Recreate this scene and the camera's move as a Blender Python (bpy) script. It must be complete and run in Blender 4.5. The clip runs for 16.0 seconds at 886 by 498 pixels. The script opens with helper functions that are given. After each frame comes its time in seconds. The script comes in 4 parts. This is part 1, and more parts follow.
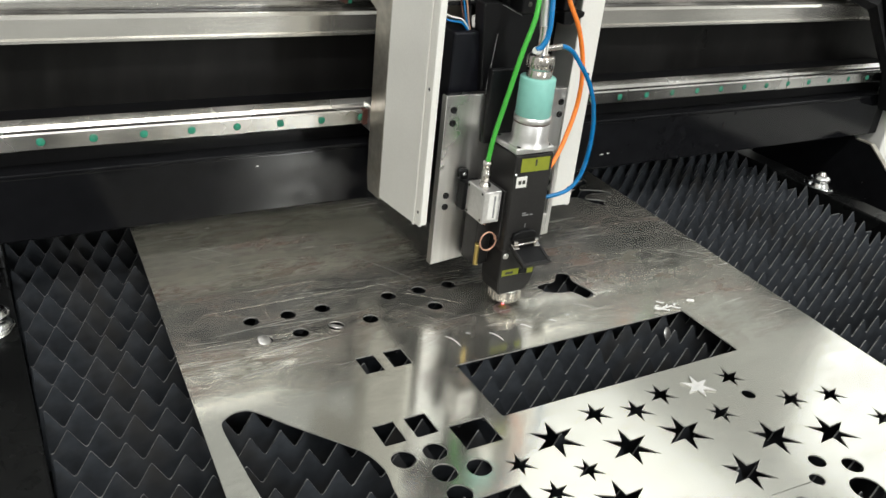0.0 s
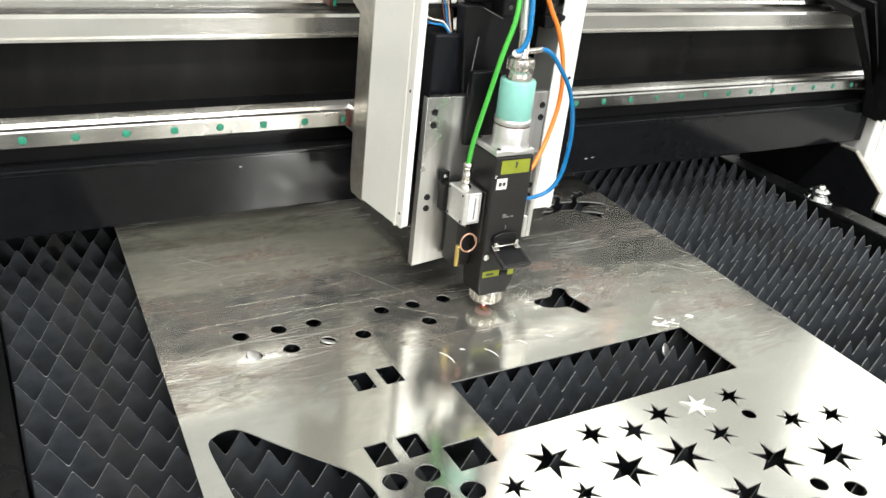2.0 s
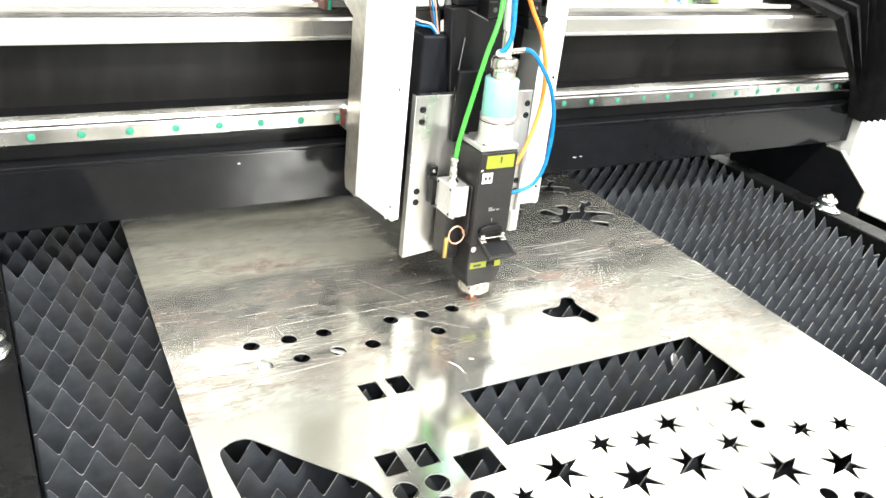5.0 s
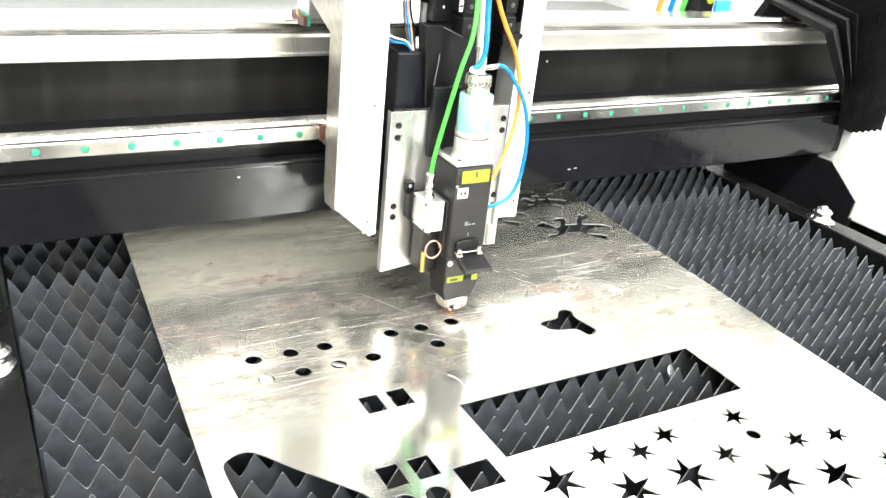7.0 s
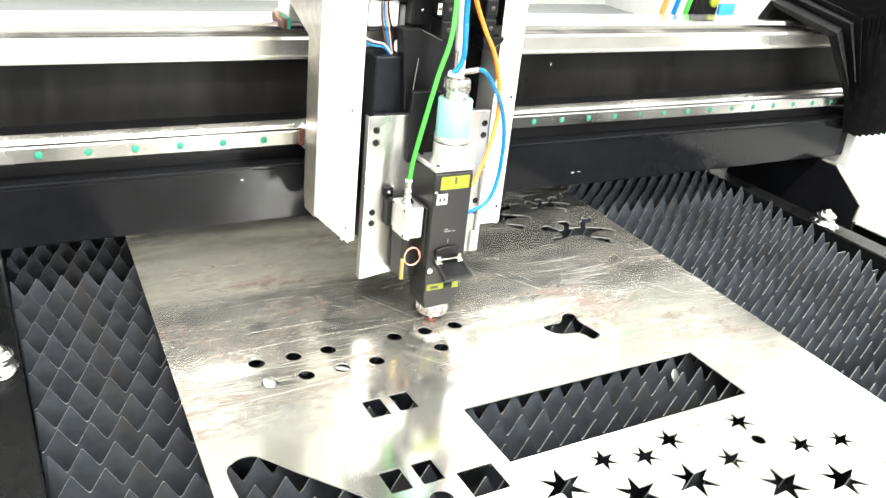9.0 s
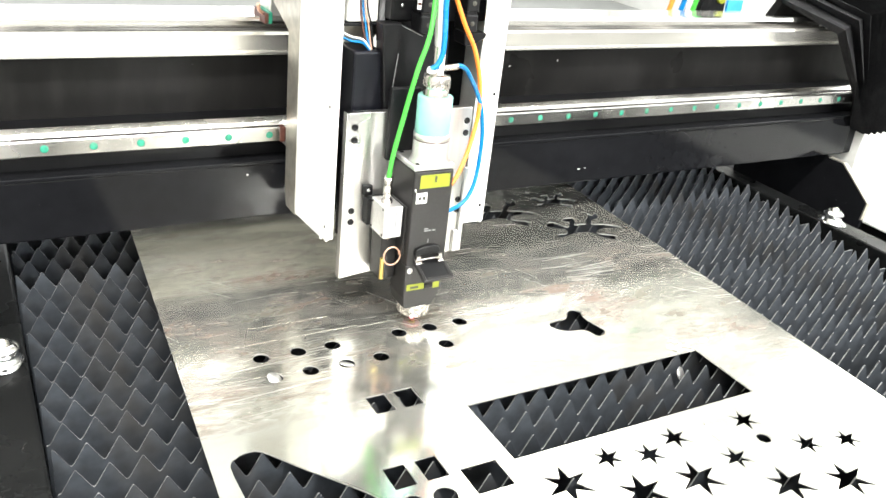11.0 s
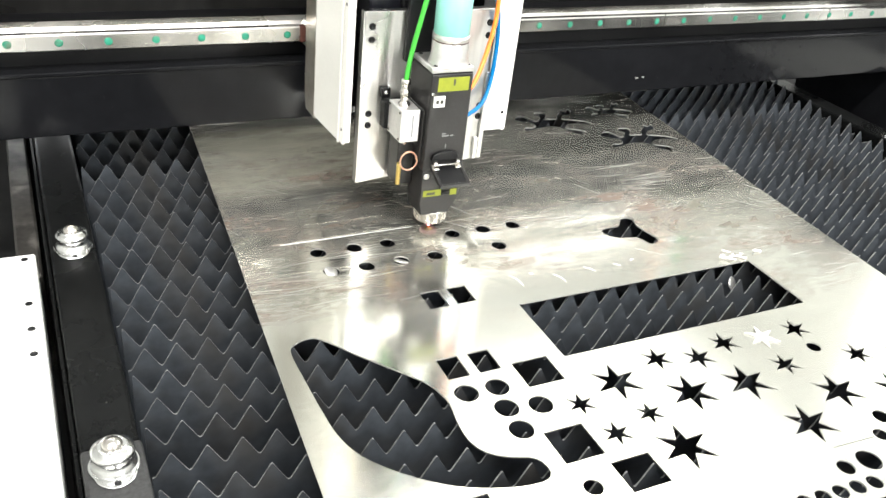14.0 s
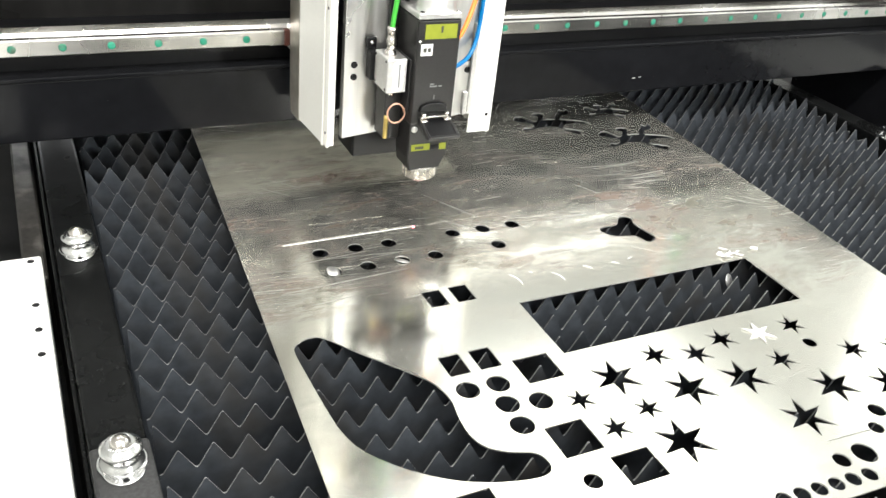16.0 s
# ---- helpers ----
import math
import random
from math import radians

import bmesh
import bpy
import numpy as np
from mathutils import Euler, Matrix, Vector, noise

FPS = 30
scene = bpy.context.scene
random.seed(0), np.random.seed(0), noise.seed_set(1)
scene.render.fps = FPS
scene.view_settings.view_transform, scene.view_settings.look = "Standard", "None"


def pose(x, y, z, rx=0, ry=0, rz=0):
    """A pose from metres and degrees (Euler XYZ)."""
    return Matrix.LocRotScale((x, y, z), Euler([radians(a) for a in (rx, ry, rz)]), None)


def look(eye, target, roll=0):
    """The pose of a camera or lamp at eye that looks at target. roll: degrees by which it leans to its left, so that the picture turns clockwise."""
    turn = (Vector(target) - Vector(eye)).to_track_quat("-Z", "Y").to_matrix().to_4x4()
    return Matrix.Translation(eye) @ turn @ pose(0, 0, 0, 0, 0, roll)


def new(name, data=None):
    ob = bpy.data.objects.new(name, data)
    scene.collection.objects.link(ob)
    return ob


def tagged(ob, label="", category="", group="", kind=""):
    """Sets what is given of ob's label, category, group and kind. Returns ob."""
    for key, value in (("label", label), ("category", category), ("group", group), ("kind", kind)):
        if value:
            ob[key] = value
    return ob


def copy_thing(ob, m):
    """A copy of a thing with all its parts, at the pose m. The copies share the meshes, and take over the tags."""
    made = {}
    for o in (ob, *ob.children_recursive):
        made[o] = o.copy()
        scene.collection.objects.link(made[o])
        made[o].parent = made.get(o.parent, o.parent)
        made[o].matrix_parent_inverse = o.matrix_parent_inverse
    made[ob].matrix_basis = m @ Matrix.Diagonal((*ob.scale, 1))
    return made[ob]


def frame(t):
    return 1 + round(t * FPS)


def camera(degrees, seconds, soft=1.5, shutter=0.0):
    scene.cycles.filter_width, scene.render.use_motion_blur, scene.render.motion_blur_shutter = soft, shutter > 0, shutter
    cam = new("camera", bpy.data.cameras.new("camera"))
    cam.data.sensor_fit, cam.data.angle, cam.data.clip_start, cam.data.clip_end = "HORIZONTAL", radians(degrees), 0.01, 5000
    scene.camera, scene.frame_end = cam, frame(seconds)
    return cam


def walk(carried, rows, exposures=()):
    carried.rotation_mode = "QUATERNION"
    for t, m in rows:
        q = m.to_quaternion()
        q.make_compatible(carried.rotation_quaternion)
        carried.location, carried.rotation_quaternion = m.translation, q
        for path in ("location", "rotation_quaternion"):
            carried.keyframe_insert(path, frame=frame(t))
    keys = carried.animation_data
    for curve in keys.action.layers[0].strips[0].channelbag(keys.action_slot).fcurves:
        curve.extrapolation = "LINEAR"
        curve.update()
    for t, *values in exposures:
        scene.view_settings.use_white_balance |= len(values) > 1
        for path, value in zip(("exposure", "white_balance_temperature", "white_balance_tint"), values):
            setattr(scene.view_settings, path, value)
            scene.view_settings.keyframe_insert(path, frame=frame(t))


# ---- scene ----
cam = camera(54.84, 16.0, soft=1.5, shutter=0.4)
PATH = [
    (0.0, look((-0.4800, -0.7140, 1.3889), (0.1325, 0.2714, 0.8026), 6.24)),
    (0.5, look((-0.4769, -0.7035, 1.3903), (0.1316, 0.2861, 0.8068), 6.27)),
    (1.0, look((-0.4656, -0.6991, 1.3899), (0.1455, 0.2931, 0.8137), 6.47)),
    (1.5, look((-0.4604, -0.6945, 1.3901), (0.1598, 0.2925, 0.8146), 6.68)),
    (2.0, look((-0.4670, -0.6934, 1.3867), (0.1529, 0.2934, 0.8105), 6.73)),
    (2.5, look((-0.4671, -0.6942, 1.3883), (0.1477, 0.2930, 0.8075), 6.45)),
    (3.0, look((-0.4663, -0.6966, 1.3895), (0.1496, 0.2940, 0.8155), 6.35)),
    (3.5, look((-0.4707, -0.6957, 1.3914), (0.1398, 0.2964, 0.8143), 6.42)),
    (4.0, look((-0.4722, -0.6956, 1.3906), (0.1376, 0.2990, 0.8169), 6.48)),
    (6.5, look((-0.4754, -0.7015, 1.3994), (0.1409, 0.2987, 0.8429), 6.26)),
    (7.0, look((-0.4798, -0.7054, 1.4033), (0.1367, 0.2970, 0.8508), 6.19)),
    (7.5, look((-0.4808, -0.7063, 1.4029), (0.1389, 0.2974, 0.8564), 6.21)),
    (8.0, look((-0.4805, -0.7057, 1.4043), (0.1347, 0.2988, 0.8543), 6.22)),
    (8.5, look((-0.4811, -0.7030, 1.4033), (0.1347, 0.3015, 0.8539), 6.26)),
    (11.0, look((-0.4798, -0.6983, 1.4024), (0.1278, 0.3074, 0.8462), 6.45)),
    (11.5, look((-0.4820, -0.6978, 1.3959), (0.1224, 0.3017, 0.8252), 6.75)),
    (12.0, look((-0.4852, -0.6934, 1.3955), (0.1126, 0.3059, 0.8177), 6.95)),
    (12.5, look((-0.4899, -0.6940, 1.3912), (0.0951, 0.3087, 0.8061), 7.00)),
    (13.0, look((-0.4998, -0.6989, 1.3851), (0.0652, 0.2894, 0.7573), 6.99)),
    (13.5, look((-0.4984, -0.7092, 1.3889), (0.0483, 0.2766, 0.7413), 6.70)),
    (14.0, look((-0.5015, -0.7098, 1.3837), (0.0326, 0.2682, 0.7141), 6.96)),
    (14.5, look((-0.5051, -0.7085, 1.3848), (0.0280, 0.2733, 0.7201), 7.39)),
    (15.0, look((-0.5049, -0.7069, 1.3842), (0.0263, 0.2759, 0.7194), 7.21)),
    (15.5, look((-0.5043, -0.7078, 1.3853), (0.0299, 0.2731, 0.7202), 7.13)),
    (16.0, look((-0.5092, -0.7203, 1.3895), (0.0264, 0.2574, 0.7208), 6.60)),
]
EXPOSURES = [(0.0, -1.33), (1.5, -0.85), (3.0, -0.36), (4.0, 0.02), (6.5, 0.64), (7.5, 0.52), (8.5, 0.42), (11.0, 0.42), (12.5, 0.67), (13.5, 0.24), (14.5, -0.27), (16.0, -0.32)]
walk(cam, PATH, EXPOSURES)

# ---- light ----
world = bpy.data.worlds.new("hall_air")
scene.world = world
world.use_nodes = True
world.node_tree.nodes["Background"].inputs["Color"].default_value = (0.9, 0.95, 1.0, 1)
world.node_tree.nodes["Background"].inputs["Strength"].default_value = 0.05


def area_lamp(name, place, target, size_x, size_y, watts, colour=(1, 1, 1)):
    data = bpy.data.lights.new(name, "AREA")
    data.shape, data.size, data.size_y, data.energy, data.color = "RECTANGLE", size_x, size_y, watts, colour
    ob = new(name, data)
    ob.matrix_world = look(place, target)
    return ob


# daylight in the window openings of the hall, the strip lights under its ceiling, and added fills
area_lamp("window_light_far", (1.0, 6.9, 2.2), (1.0, 0.0, 2.2), 9.0, 2.4, 330, (0.97, 0.99, 1.0))
area_lamp("window_light_side", (5.9, 0.7, 3.9), (0.0, 0.7, 3.9), 4.6, 2.6, 160, (0.97, 1.0, 0.98))
area_lamp("window_light_south", (1.88, -4.93, 2.75), (1.88, 0.0, 2.75), 0.34, 2.2, 200, (0.97, 0.99, 1.0))
# two unseen fills, added to shade the slats and brighten the machined strip
area_lamp("window_light_south_west", (-3.6, -4.93, 4.0), (-3.6, 0.0, 4.0), 3.2, 2.4, 180, (0.97, 0.99, 1.0))
area_lamp("window_light_south_east", (3.25, -4.93, 4.95), (3.25, 0.0, 4.95), 4.9, 1.0, 170, (0.97, 0.99, 1.0))
# added fill under the closed ceiling, so the sheet reflects something brighter
area_lamp("skylight", (3.5, 3.6, 5.47), (3.5, 3.6, 0.0), 3.4, 2.4, 70, (0.98, 1.0, 0.97))
area_lamp("strip_light_front", (-0.8, -2.15, 5.3), (-0.8, -2.15, 0.0), 6.0, 0.3, 610, (1.0, 0.985, 0.95))
area_lamp("strip_light_back", (0.6, 2.6, 5.3), (0.6, 2.6, 0.0), 6.0, 0.3, 110, (1.0, 0.985, 0.95))


# ---- materials ----
def material(name, colour, rough=0.5, metal=0.0, vary=0.15, scale=60.0, bump=0.0, stretch=(1, 1, 1), big=0.1, big_scale=6.0,
             rough_vary=0.1, stain=None, stain_amount=0.0, random=0.0, coat=0.0, shine=0.4, speck=0.0):
    """A surface with grain and larger blotches, in object space."""
    m = bpy.data.materials.new(name)
    m.use_nodes = True
    n, l = m.node_tree.nodes, m.node_tree.links
    b = n["Principled BSDF"]
    b.inputs["Metallic"].default_value = metal
    b.inputs["Coat Weight"].default_value = coat
    b.inputs["Specular IOR Level"].default_value = shine
    co = n.new("ShaderNodeTexCoord")
    mp = n.new("ShaderNodeMapping")
    mp.inputs["Scale"].default_value = stretch
    l.new(co.outputs["Object"], mp.inputs["Vector"])
    fine = n.new("ShaderNodeTexNoise")
    fine.inputs["Scale"].default_value, fine.inputs["Detail"].default_value = scale, 6
    l.new(mp.outputs["Vector"], fine.inputs["Vector"])
    wide = n.new("ShaderNodeTexNoise")
    wide.inputs["Scale"].default_value, wide.inputs["Detail"].default_value = big_scale, 4
    l.new(co.outputs["Object"], wide.inputs["Vector"])

    def mul(sock, amount):
        r = n.new("ShaderNodeMapRange")
        r.inputs["To Min"].default_value, r.inputs["To Max"].default_value = 1 - amount, 1 + amount
        r.inputs["From Min"].default_value, r.inputs["From Max"].default_value = 0.25, 0.75
        l.new(sock, r.inputs["Value"])
        return r.outputs["Result"]

    prod = n.new("ShaderNodeMath")
    prod.operation = "MULTIPLY"
    l.new(mul(fine.outputs["Fac"], vary), prod.inputs[0])
    l.new(mul(wide.outputs["Fac"], big), prod.inputs[1])
    value = prod.outputs[0]
    if random:
        info = n.new("ShaderNodeObjectInfo")
        r2 = n.new("ShaderNodeMapRange")
        r2.inputs["To Min"].default_value, r2.inputs["To Max"].default_value = 1 - random, 1 + random
        l.new(info.outputs["Random"], r2.inputs["Value"])
        p2 = n.new("ShaderNodeMath")
        p2.operation = "MULTIPLY"
        l.new(value, p2.inputs[0]), l.new(r2.outputs["Result"], p2.inputs[1])
        value = p2.outputs[0]
    mix = n.new("ShaderNodeVectorMath")
    mix.operation = "SCALE"
    mix.inputs[0].default_value = colour
    l.new(value, mix.inputs["Scale"])
    out = mix.outputs["Vector"]
    if stain is not None:
        spot = n.new("ShaderNodeTexNoise")
        spot.inputs["Scale"].default_value, spot.inputs["Detail"].default_value = big_scale * 2.3, 8
        l.new(mp.outputs["Vector"], spot.inputs["Vector"])
        ramp = n.new("ShaderNodeMapRange")
        ramp.inputs["From Min"].default_value, ramp.inputs["From Max"].default_value = 0.5, 0.72
        ramp.inputs["To Max"].default_value = stain_amount
        l.new(spot.outputs["Fac"], ramp.inputs["Value"])
        sm = n.new("ShaderNodeMix")
        sm.data_type = "RGBA"
        l.new(ramp.outputs["Result"], sm.inputs["Factor"])
        l.new(out, sm.inputs["A"])
        sm.inputs["B"].default_value = (*stain, 1)
        out = sm.outputs["Result"]
    if speck:
        dust = n.new("ShaderNodeTexNoise")
        dust.inputs["Scale"].default_value, dust.inputs["Detail"].default_value = 230, 3
        l.new(co.outputs["Object"], dust.inputs["Vector"])
        where = n.new("ShaderNodeMapRange")
        where.inputs["From Min"].default_value, where.inputs["From Max"].default_value = 0.76, 0.79
        where.inputs["To Max"].default_value = speck
        l.new(dust.outputs["Fac"], where.inputs["Value"])
        dm = n.new("ShaderNodeMix")
        dm.data_type = "RGBA"
        l.new(where.outputs["Result"], dm.inputs["Factor"])
        l.new(out, dm.inputs["A"])
        dm.inputs["B"].default_value = (0.45, 0.44, 0.42, 1)
        out = dm.outputs["Result"]
    l.new(out, b.inputs["Base Color"])
    rr = n.new("ShaderNodeMapRange")
    rr.inputs["From Min"].default_value, rr.inputs["From Max"].default_value = 0.3, 0.7
    rr.inputs["To Min"].default_value, rr.inputs["To Max"].default_value = max(rough - rough_vary, 0.02), min(rough + rough_vary, 1)
    l.new(wide.outputs["Fac"], rr.inputs["Value"])
    l.new(rr.outputs["Result"], b.inputs["Roughness"])
    if bump:
        bp = n.new("ShaderNodeBump")
        bp.inputs["Strength"].default_value, bp.inputs["Distance"].default_value = bump, 0.001
        l.new(fine.outputs["Fac"], bp.inputs["Height"])
        l.new(bp.outputs["Normal"], b.inputs["Normal"])
    return m


def sheet_steel():
    """Mill-finish plate: long scratches, oily grey blotches and fine rolling marks along its length."""
    m = bpy.data.materials.new("sheet_steel")
    m.use_nodes = True
    n, l = m.node_tree.nodes, m.node_tree.links
    b = n["Principled BSDF"]
    co = n.new("ShaderNodeTexCoord")

    def noise_tex(scale, detail, stretch, turn=0.0, distort=0.0):
        way = n.new("ShaderNodeMapping")
        way.inputs["Rotation"].default_value = (0, 0, turn)
        l.new(co.outputs["Object"], way.inputs["Vector"])
        mp = n.new("ShaderNodeMapping")
        mp.inputs["Scale"].default_value = stretch
        l.new(way.outputs["Vector"], mp.inputs["Vector"])
        t = n.new("ShaderNodeTexNoise")
        t.inputs["Scale"].default_value, t.inputs["Detail"].default_value = scale, detail
        t.inputs["Distortion"].default_value = distort
        l.new(mp.outputs["Vector"], t.inputs["Vector"])
        return t.outputs["Fac"]

    def ranged(sock, a, c, lo, hi):
        r = n.new("ShaderNodeMapRange")
        r.inputs["From Min"].default_value, r.inputs["From Max"].default_value = a, c
        r.inputs["To Min"].default_value, r.inputs["To Max"].default_value = lo, hi
        l.new(sock, r.inputs["Value"])
        return r.outputs["Result"]

    def math_node(op, a, c):
        k = n.new("ShaderNodeMath")
        k.operation = op
        for i, v in enumerate((a, c)):
            if isinstance(v, float):
                k.inputs[i].default_value = v
            else:
                l.new(v, k.inputs[i])
        return k.outputs[0]

    along = n.new("ShaderNodeSeparateXYZ")
    l.new(co.outputs["Object"], along.inputs[0])
    # the rear half is dirty and scuffed, the front half was wiped clean
    ragged = math_node("ADD", math_node("ADD", along.outputs["Y"], math_node("MULTIPLY", along.outputs["X"], 0.15)), ranged(noise_tex(5.0, 5, (0.7, 1.6, 1), 0.1), 0.3, 0.7, -0.06, 0.06))
    # dirt eased off towards the beam: the brighter strip there is painted in
    soil_and_light = math_node("MULTIPLY", ranged(ragged, -0.01, 0.09, 0.0, 1.0), ranged(ragged, 0.30, 0.42, 1.0, 0.6))
    blotch = noise_tex(6.5, 5, (0.8, 2.2, 1), 0.12, 0.6)
    streak = noise_tex(14.0, 5, (0.5, 2.6, 1), 0.08, 0.6)
    smudge = noise_tex(30.0, 4, (0.8, 1.5, 1), -0.3, 0.9)
    mottle = noise_tex(70.0, 2, (0.7, 1.8, 1), -0.1, 0.6)
    tint = noise_tex(7.0, 3, (1.0, 1.6, 1), 0.4, 0.3)
    wave = noise_tex(1.6, 1, (1.0, 1.3, 1))
    wear = ranged(noise_tex(6.0, 4, (1.0, 1.0, 1)), 0.40, 0.6, 0.05, 1.0)
    lines = None
    for scale, stretch, turn, low, amount in ((30.0, (0.12, 9.0, 1), -0.06, 0.68, 1.0), (28.0, (0.16, 8.0, 1), 0.10, 0.69, 0.8), (26.0, (0.22, 8.0, 1), 0.75, 0.72, 0.7),
                                              (24.0, (0.14, 9.0, 1), 1.05, 0.73, 0.7), (36.0, (0.07, 7.0, 1), 0.03, 0.66, 0.35), (50.0, (0.10, 4.5, 1), 0.16, 0.65, 0.3)):
        one = ranged(noise_tex(scale, 1, stretch, turn, 0.0), low, low + 0.05, 0.0, amount)
        lines = one if lines is None else math_node("MAXIMUM", lines, one)
    lines = math_node("MULTIPLY", math_node("MULTIPLY", lines, wear), ranged(soil_and_light, 0.0, 1.0, 0.2, 1.0))
    grime = math_node("MULTIPLY", ranged(blotch, 0.36, 0.60, 0.25, 1.0), ranged(math_node("ADD", math_node("ADD", math_node("MULTIPLY", streak, 0.4), math_node("MULTIPLY", mottle, 0.25)), math_node("MULTIPLY", smudge, 0.35)), 0.41, 0.59, 0.12, 1.15))
    dark = math_node("MULTIPLY", grime, ranged(soil_and_light, 0.0, 1.0, 0.22, 1.0))
    col = n.new("ShaderNodeMix")
    col.data_type = "RGBA"
    col.inputs["A"].default_value = (0.72, 0.715, 0.65, 1)
    hue = n.new("ShaderNodeMix")
    hue.data_type = "RGBA"
    hue.inputs["A"].default_value = (0.275, 0.262, 0.215, 1)
    hue.inputs["B"].default_value = (0.315, 0.245, 0.205, 1)
    l.new(ranged(tint, 0.4, 0.6, 0.0, 1.0), hue.inputs["Factor"])
    l.new(hue.outputs["Result"], col.inputs["B"])
    l.new(dark, col.inputs["Factor"])
    col2 = n.new("ShaderNodeMix")
    col2.data_type = "RGBA"
    l.new(math_node("MULTIPLY", lines, 0.6), col2.inputs["Factor"])
    l.new(col.outputs["Result"], col2.inputs["A"])
    col2.inputs["B"].default_value = (0.8, 0.79, 0.76, 1)
    l.new(col2.outputs["Result"], b.inputs["Base Color"])
    rough = ranged(dark, 0.0, 1.0, 0.12, 0.31)
    l.new(ranged(dark, 0.0, 1.0, 0.95, 0.72), b.inputs["Metallic"])
    l.new(math_node("ADD", rough, math_node("MULTIPLY", lines, 0.3)), b.inputs["Roughness"])
    bp = n.new("ShaderNodeBump")
    bp.inputs["Strength"].default_value, bp.inputs["Distance"].default_value = 0.25, 0.003
    l.new(wave, bp.inputs["Height"])
    l.new(bp.outputs["Normal"], b.inputs["Normal"])
    return m


def glow(name, colour, strength):
    m = bpy.data.materials.new(name)
    m.use_nodes = True
    b = m.node_tree.nodes["Principled BSDF"]
    b.inputs["Base Color"].default_value = (*colour, 1)
    b.inputs["Emission Color"].default_value = (*colour, 1)
    b.inputs["Emission Strength"].default_value = strength
    return m


M_SHEET = sheet_steel()
M_EDGE = material("cut_edge", (0.55, 0.54, 0.50), 0.45, 0.6, 0.3, 200)
M_SLAT = material("slat_steel", (0.051, 0.057, 0.065), 0.42, 0.4, 0.25, 60, 0.15, big=0.35, big_scale=4, random=0.3, rough_vary=0.12, shine=0.3,
                  stain=(0.062, 0.053, 0.042), stain_amount=0.7)
M_BURR = material("bare_steel_edge", (0.21, 0.21, 0.21), 0.5, 0.6, 0.6, 150, big=0.5, big_scale=20)
M_BEAM = material("beam_black_paint", (0.008, 0.0077, 0.0074), 0.36, 0.0, 0.25, 16, 0.05, (2.0, 1, 0.6), big=0.35, big_scale=5, rough_vary=0.12,
                  stain=(0.03, 0.029, 0.027), stain_amount=0.25, shine=0.12, speck=0.5)
M_BEAM_LOW = material("beam_lower_paint", (0.007, 0.0072, 0.0082), 0.12, 0.0, 0.2, 50, 0.012, big=0.25, big_scale=4, rough_vary=0.03, shine=0.16, speck=0.5)
M_RAIL = material("ground_rail_steel", (0.74, 0.72, 0.69), 0.22, 1.0, 0.12, 60, 0.05, (0.05, 1, 1), big=0.15, big_scale=5)
M_STRIP = material("machined_strip", (0.76, 0.74, 0.69), 0.17, 0.85, 0.12, 40, 0.04, (0.04, 1, 1), big=0.2, big_scale=4, stain=(0.45, 0.36, 0.25), stain_amount=0.3)
M_CAP = material("green_cap", (0.02, 0.21, 0.13), 0.5, 0.0, 0.45, 300, big=0.3, big_scale=30, stain=(0.12, 0.11, 0.08), stain_amount=0.6)
M_WHITE = material("white_powder_coat", (0.78, 0.77, 0.72), 0.42, 0.0, 0.03, 400, 0.03, big=0.05, big_scale=4, stain=(0.55, 0.53, 0.47), stain_amount=0.12)
M_BACK = material("carriage_plate_steel", (0.42, 0.40, 0.35), 0.4, 0.8, 0.2, 80, 0.05, big=0.2, stain=(0.25, 0.2, 0.13), stain_amount=0.5)
M_ALU = material("brushed_aluminium", (0.66, 0.65, 0.63), 0.32, 1.0, 0.12, 120, 0.06, (1, 1, 0.05), big=0.12, big_scale=8)
M_ALU_CAST = material("aluminium_part", (0.72, 0.71, 0.69), 0.38, 0.9, 0.08, 200, big=0.08)
M_HEAD = material("anodised_black", (0.019, 0.018, 0.0175), 0.38, 0.2, 0.15, 250, 0.04, big=0.15, big_scale=12)
M_BLACK = material("black_plastic", (0.004, 0.004, 0.0045), 0.4, 0.0, 0.2, 150, big=0.2, shine=0.25)
M_MOTOR = material("motor_paint", (0.006, 0.0063, 0.009), 0.35, 0.1, 0.15, 120, big=0.2, shine=0.25)
M_TEAL = material("teal_sleeve", (0.24, 0.54, 0.47), 0.4, 0.0, 0.06, 100)
M_CHROME = material("nickel", (0.58, 0.55, 0.51), 0.24, 1.0, 0.1, 80)
M_ZINC = material("zinc_plate", (0.68, 0.68, 0.67), 0.2, 1.0, 0.15, 70, big=0.15)
M_BRASS = material("brass", (0.65, 0.48, 0.16), 0.3, 1.0, 0.1, 80)
M_COPPER = material("copper_wire", (0.72, 0.42, 0.30), 0.35, 0.6, 0.1, 80)
M_YELLOW = material("yellow_label", (0.23, 0.26, 0.02), 0.45, 0.0, 0.1, 120)
M_LABEL = material("white_label", (0.75, 0.74, 0.70), 0.5, 0.0, 0.05, 200)
M_INK = material("dark_ink", (0.05, 0.05, 0.04), 0.6)
M_GREY_INK = material("grey_print", (0.22, 0.22, 0.22), 0.6)
M_GREEN = material("green_hose", (0.06, 0.42, 0.05), 0.35, 0.0, 0.08, 200)
M_ORANGE = material("orange_hose", (0.92, 0.24, 0.035), 0.35, 0.0, 0.08, 200)
M_BLUE = material("blue_hose", (0.0, 0.155, 0.40), 0.3, 0.0, 0.08, 200)
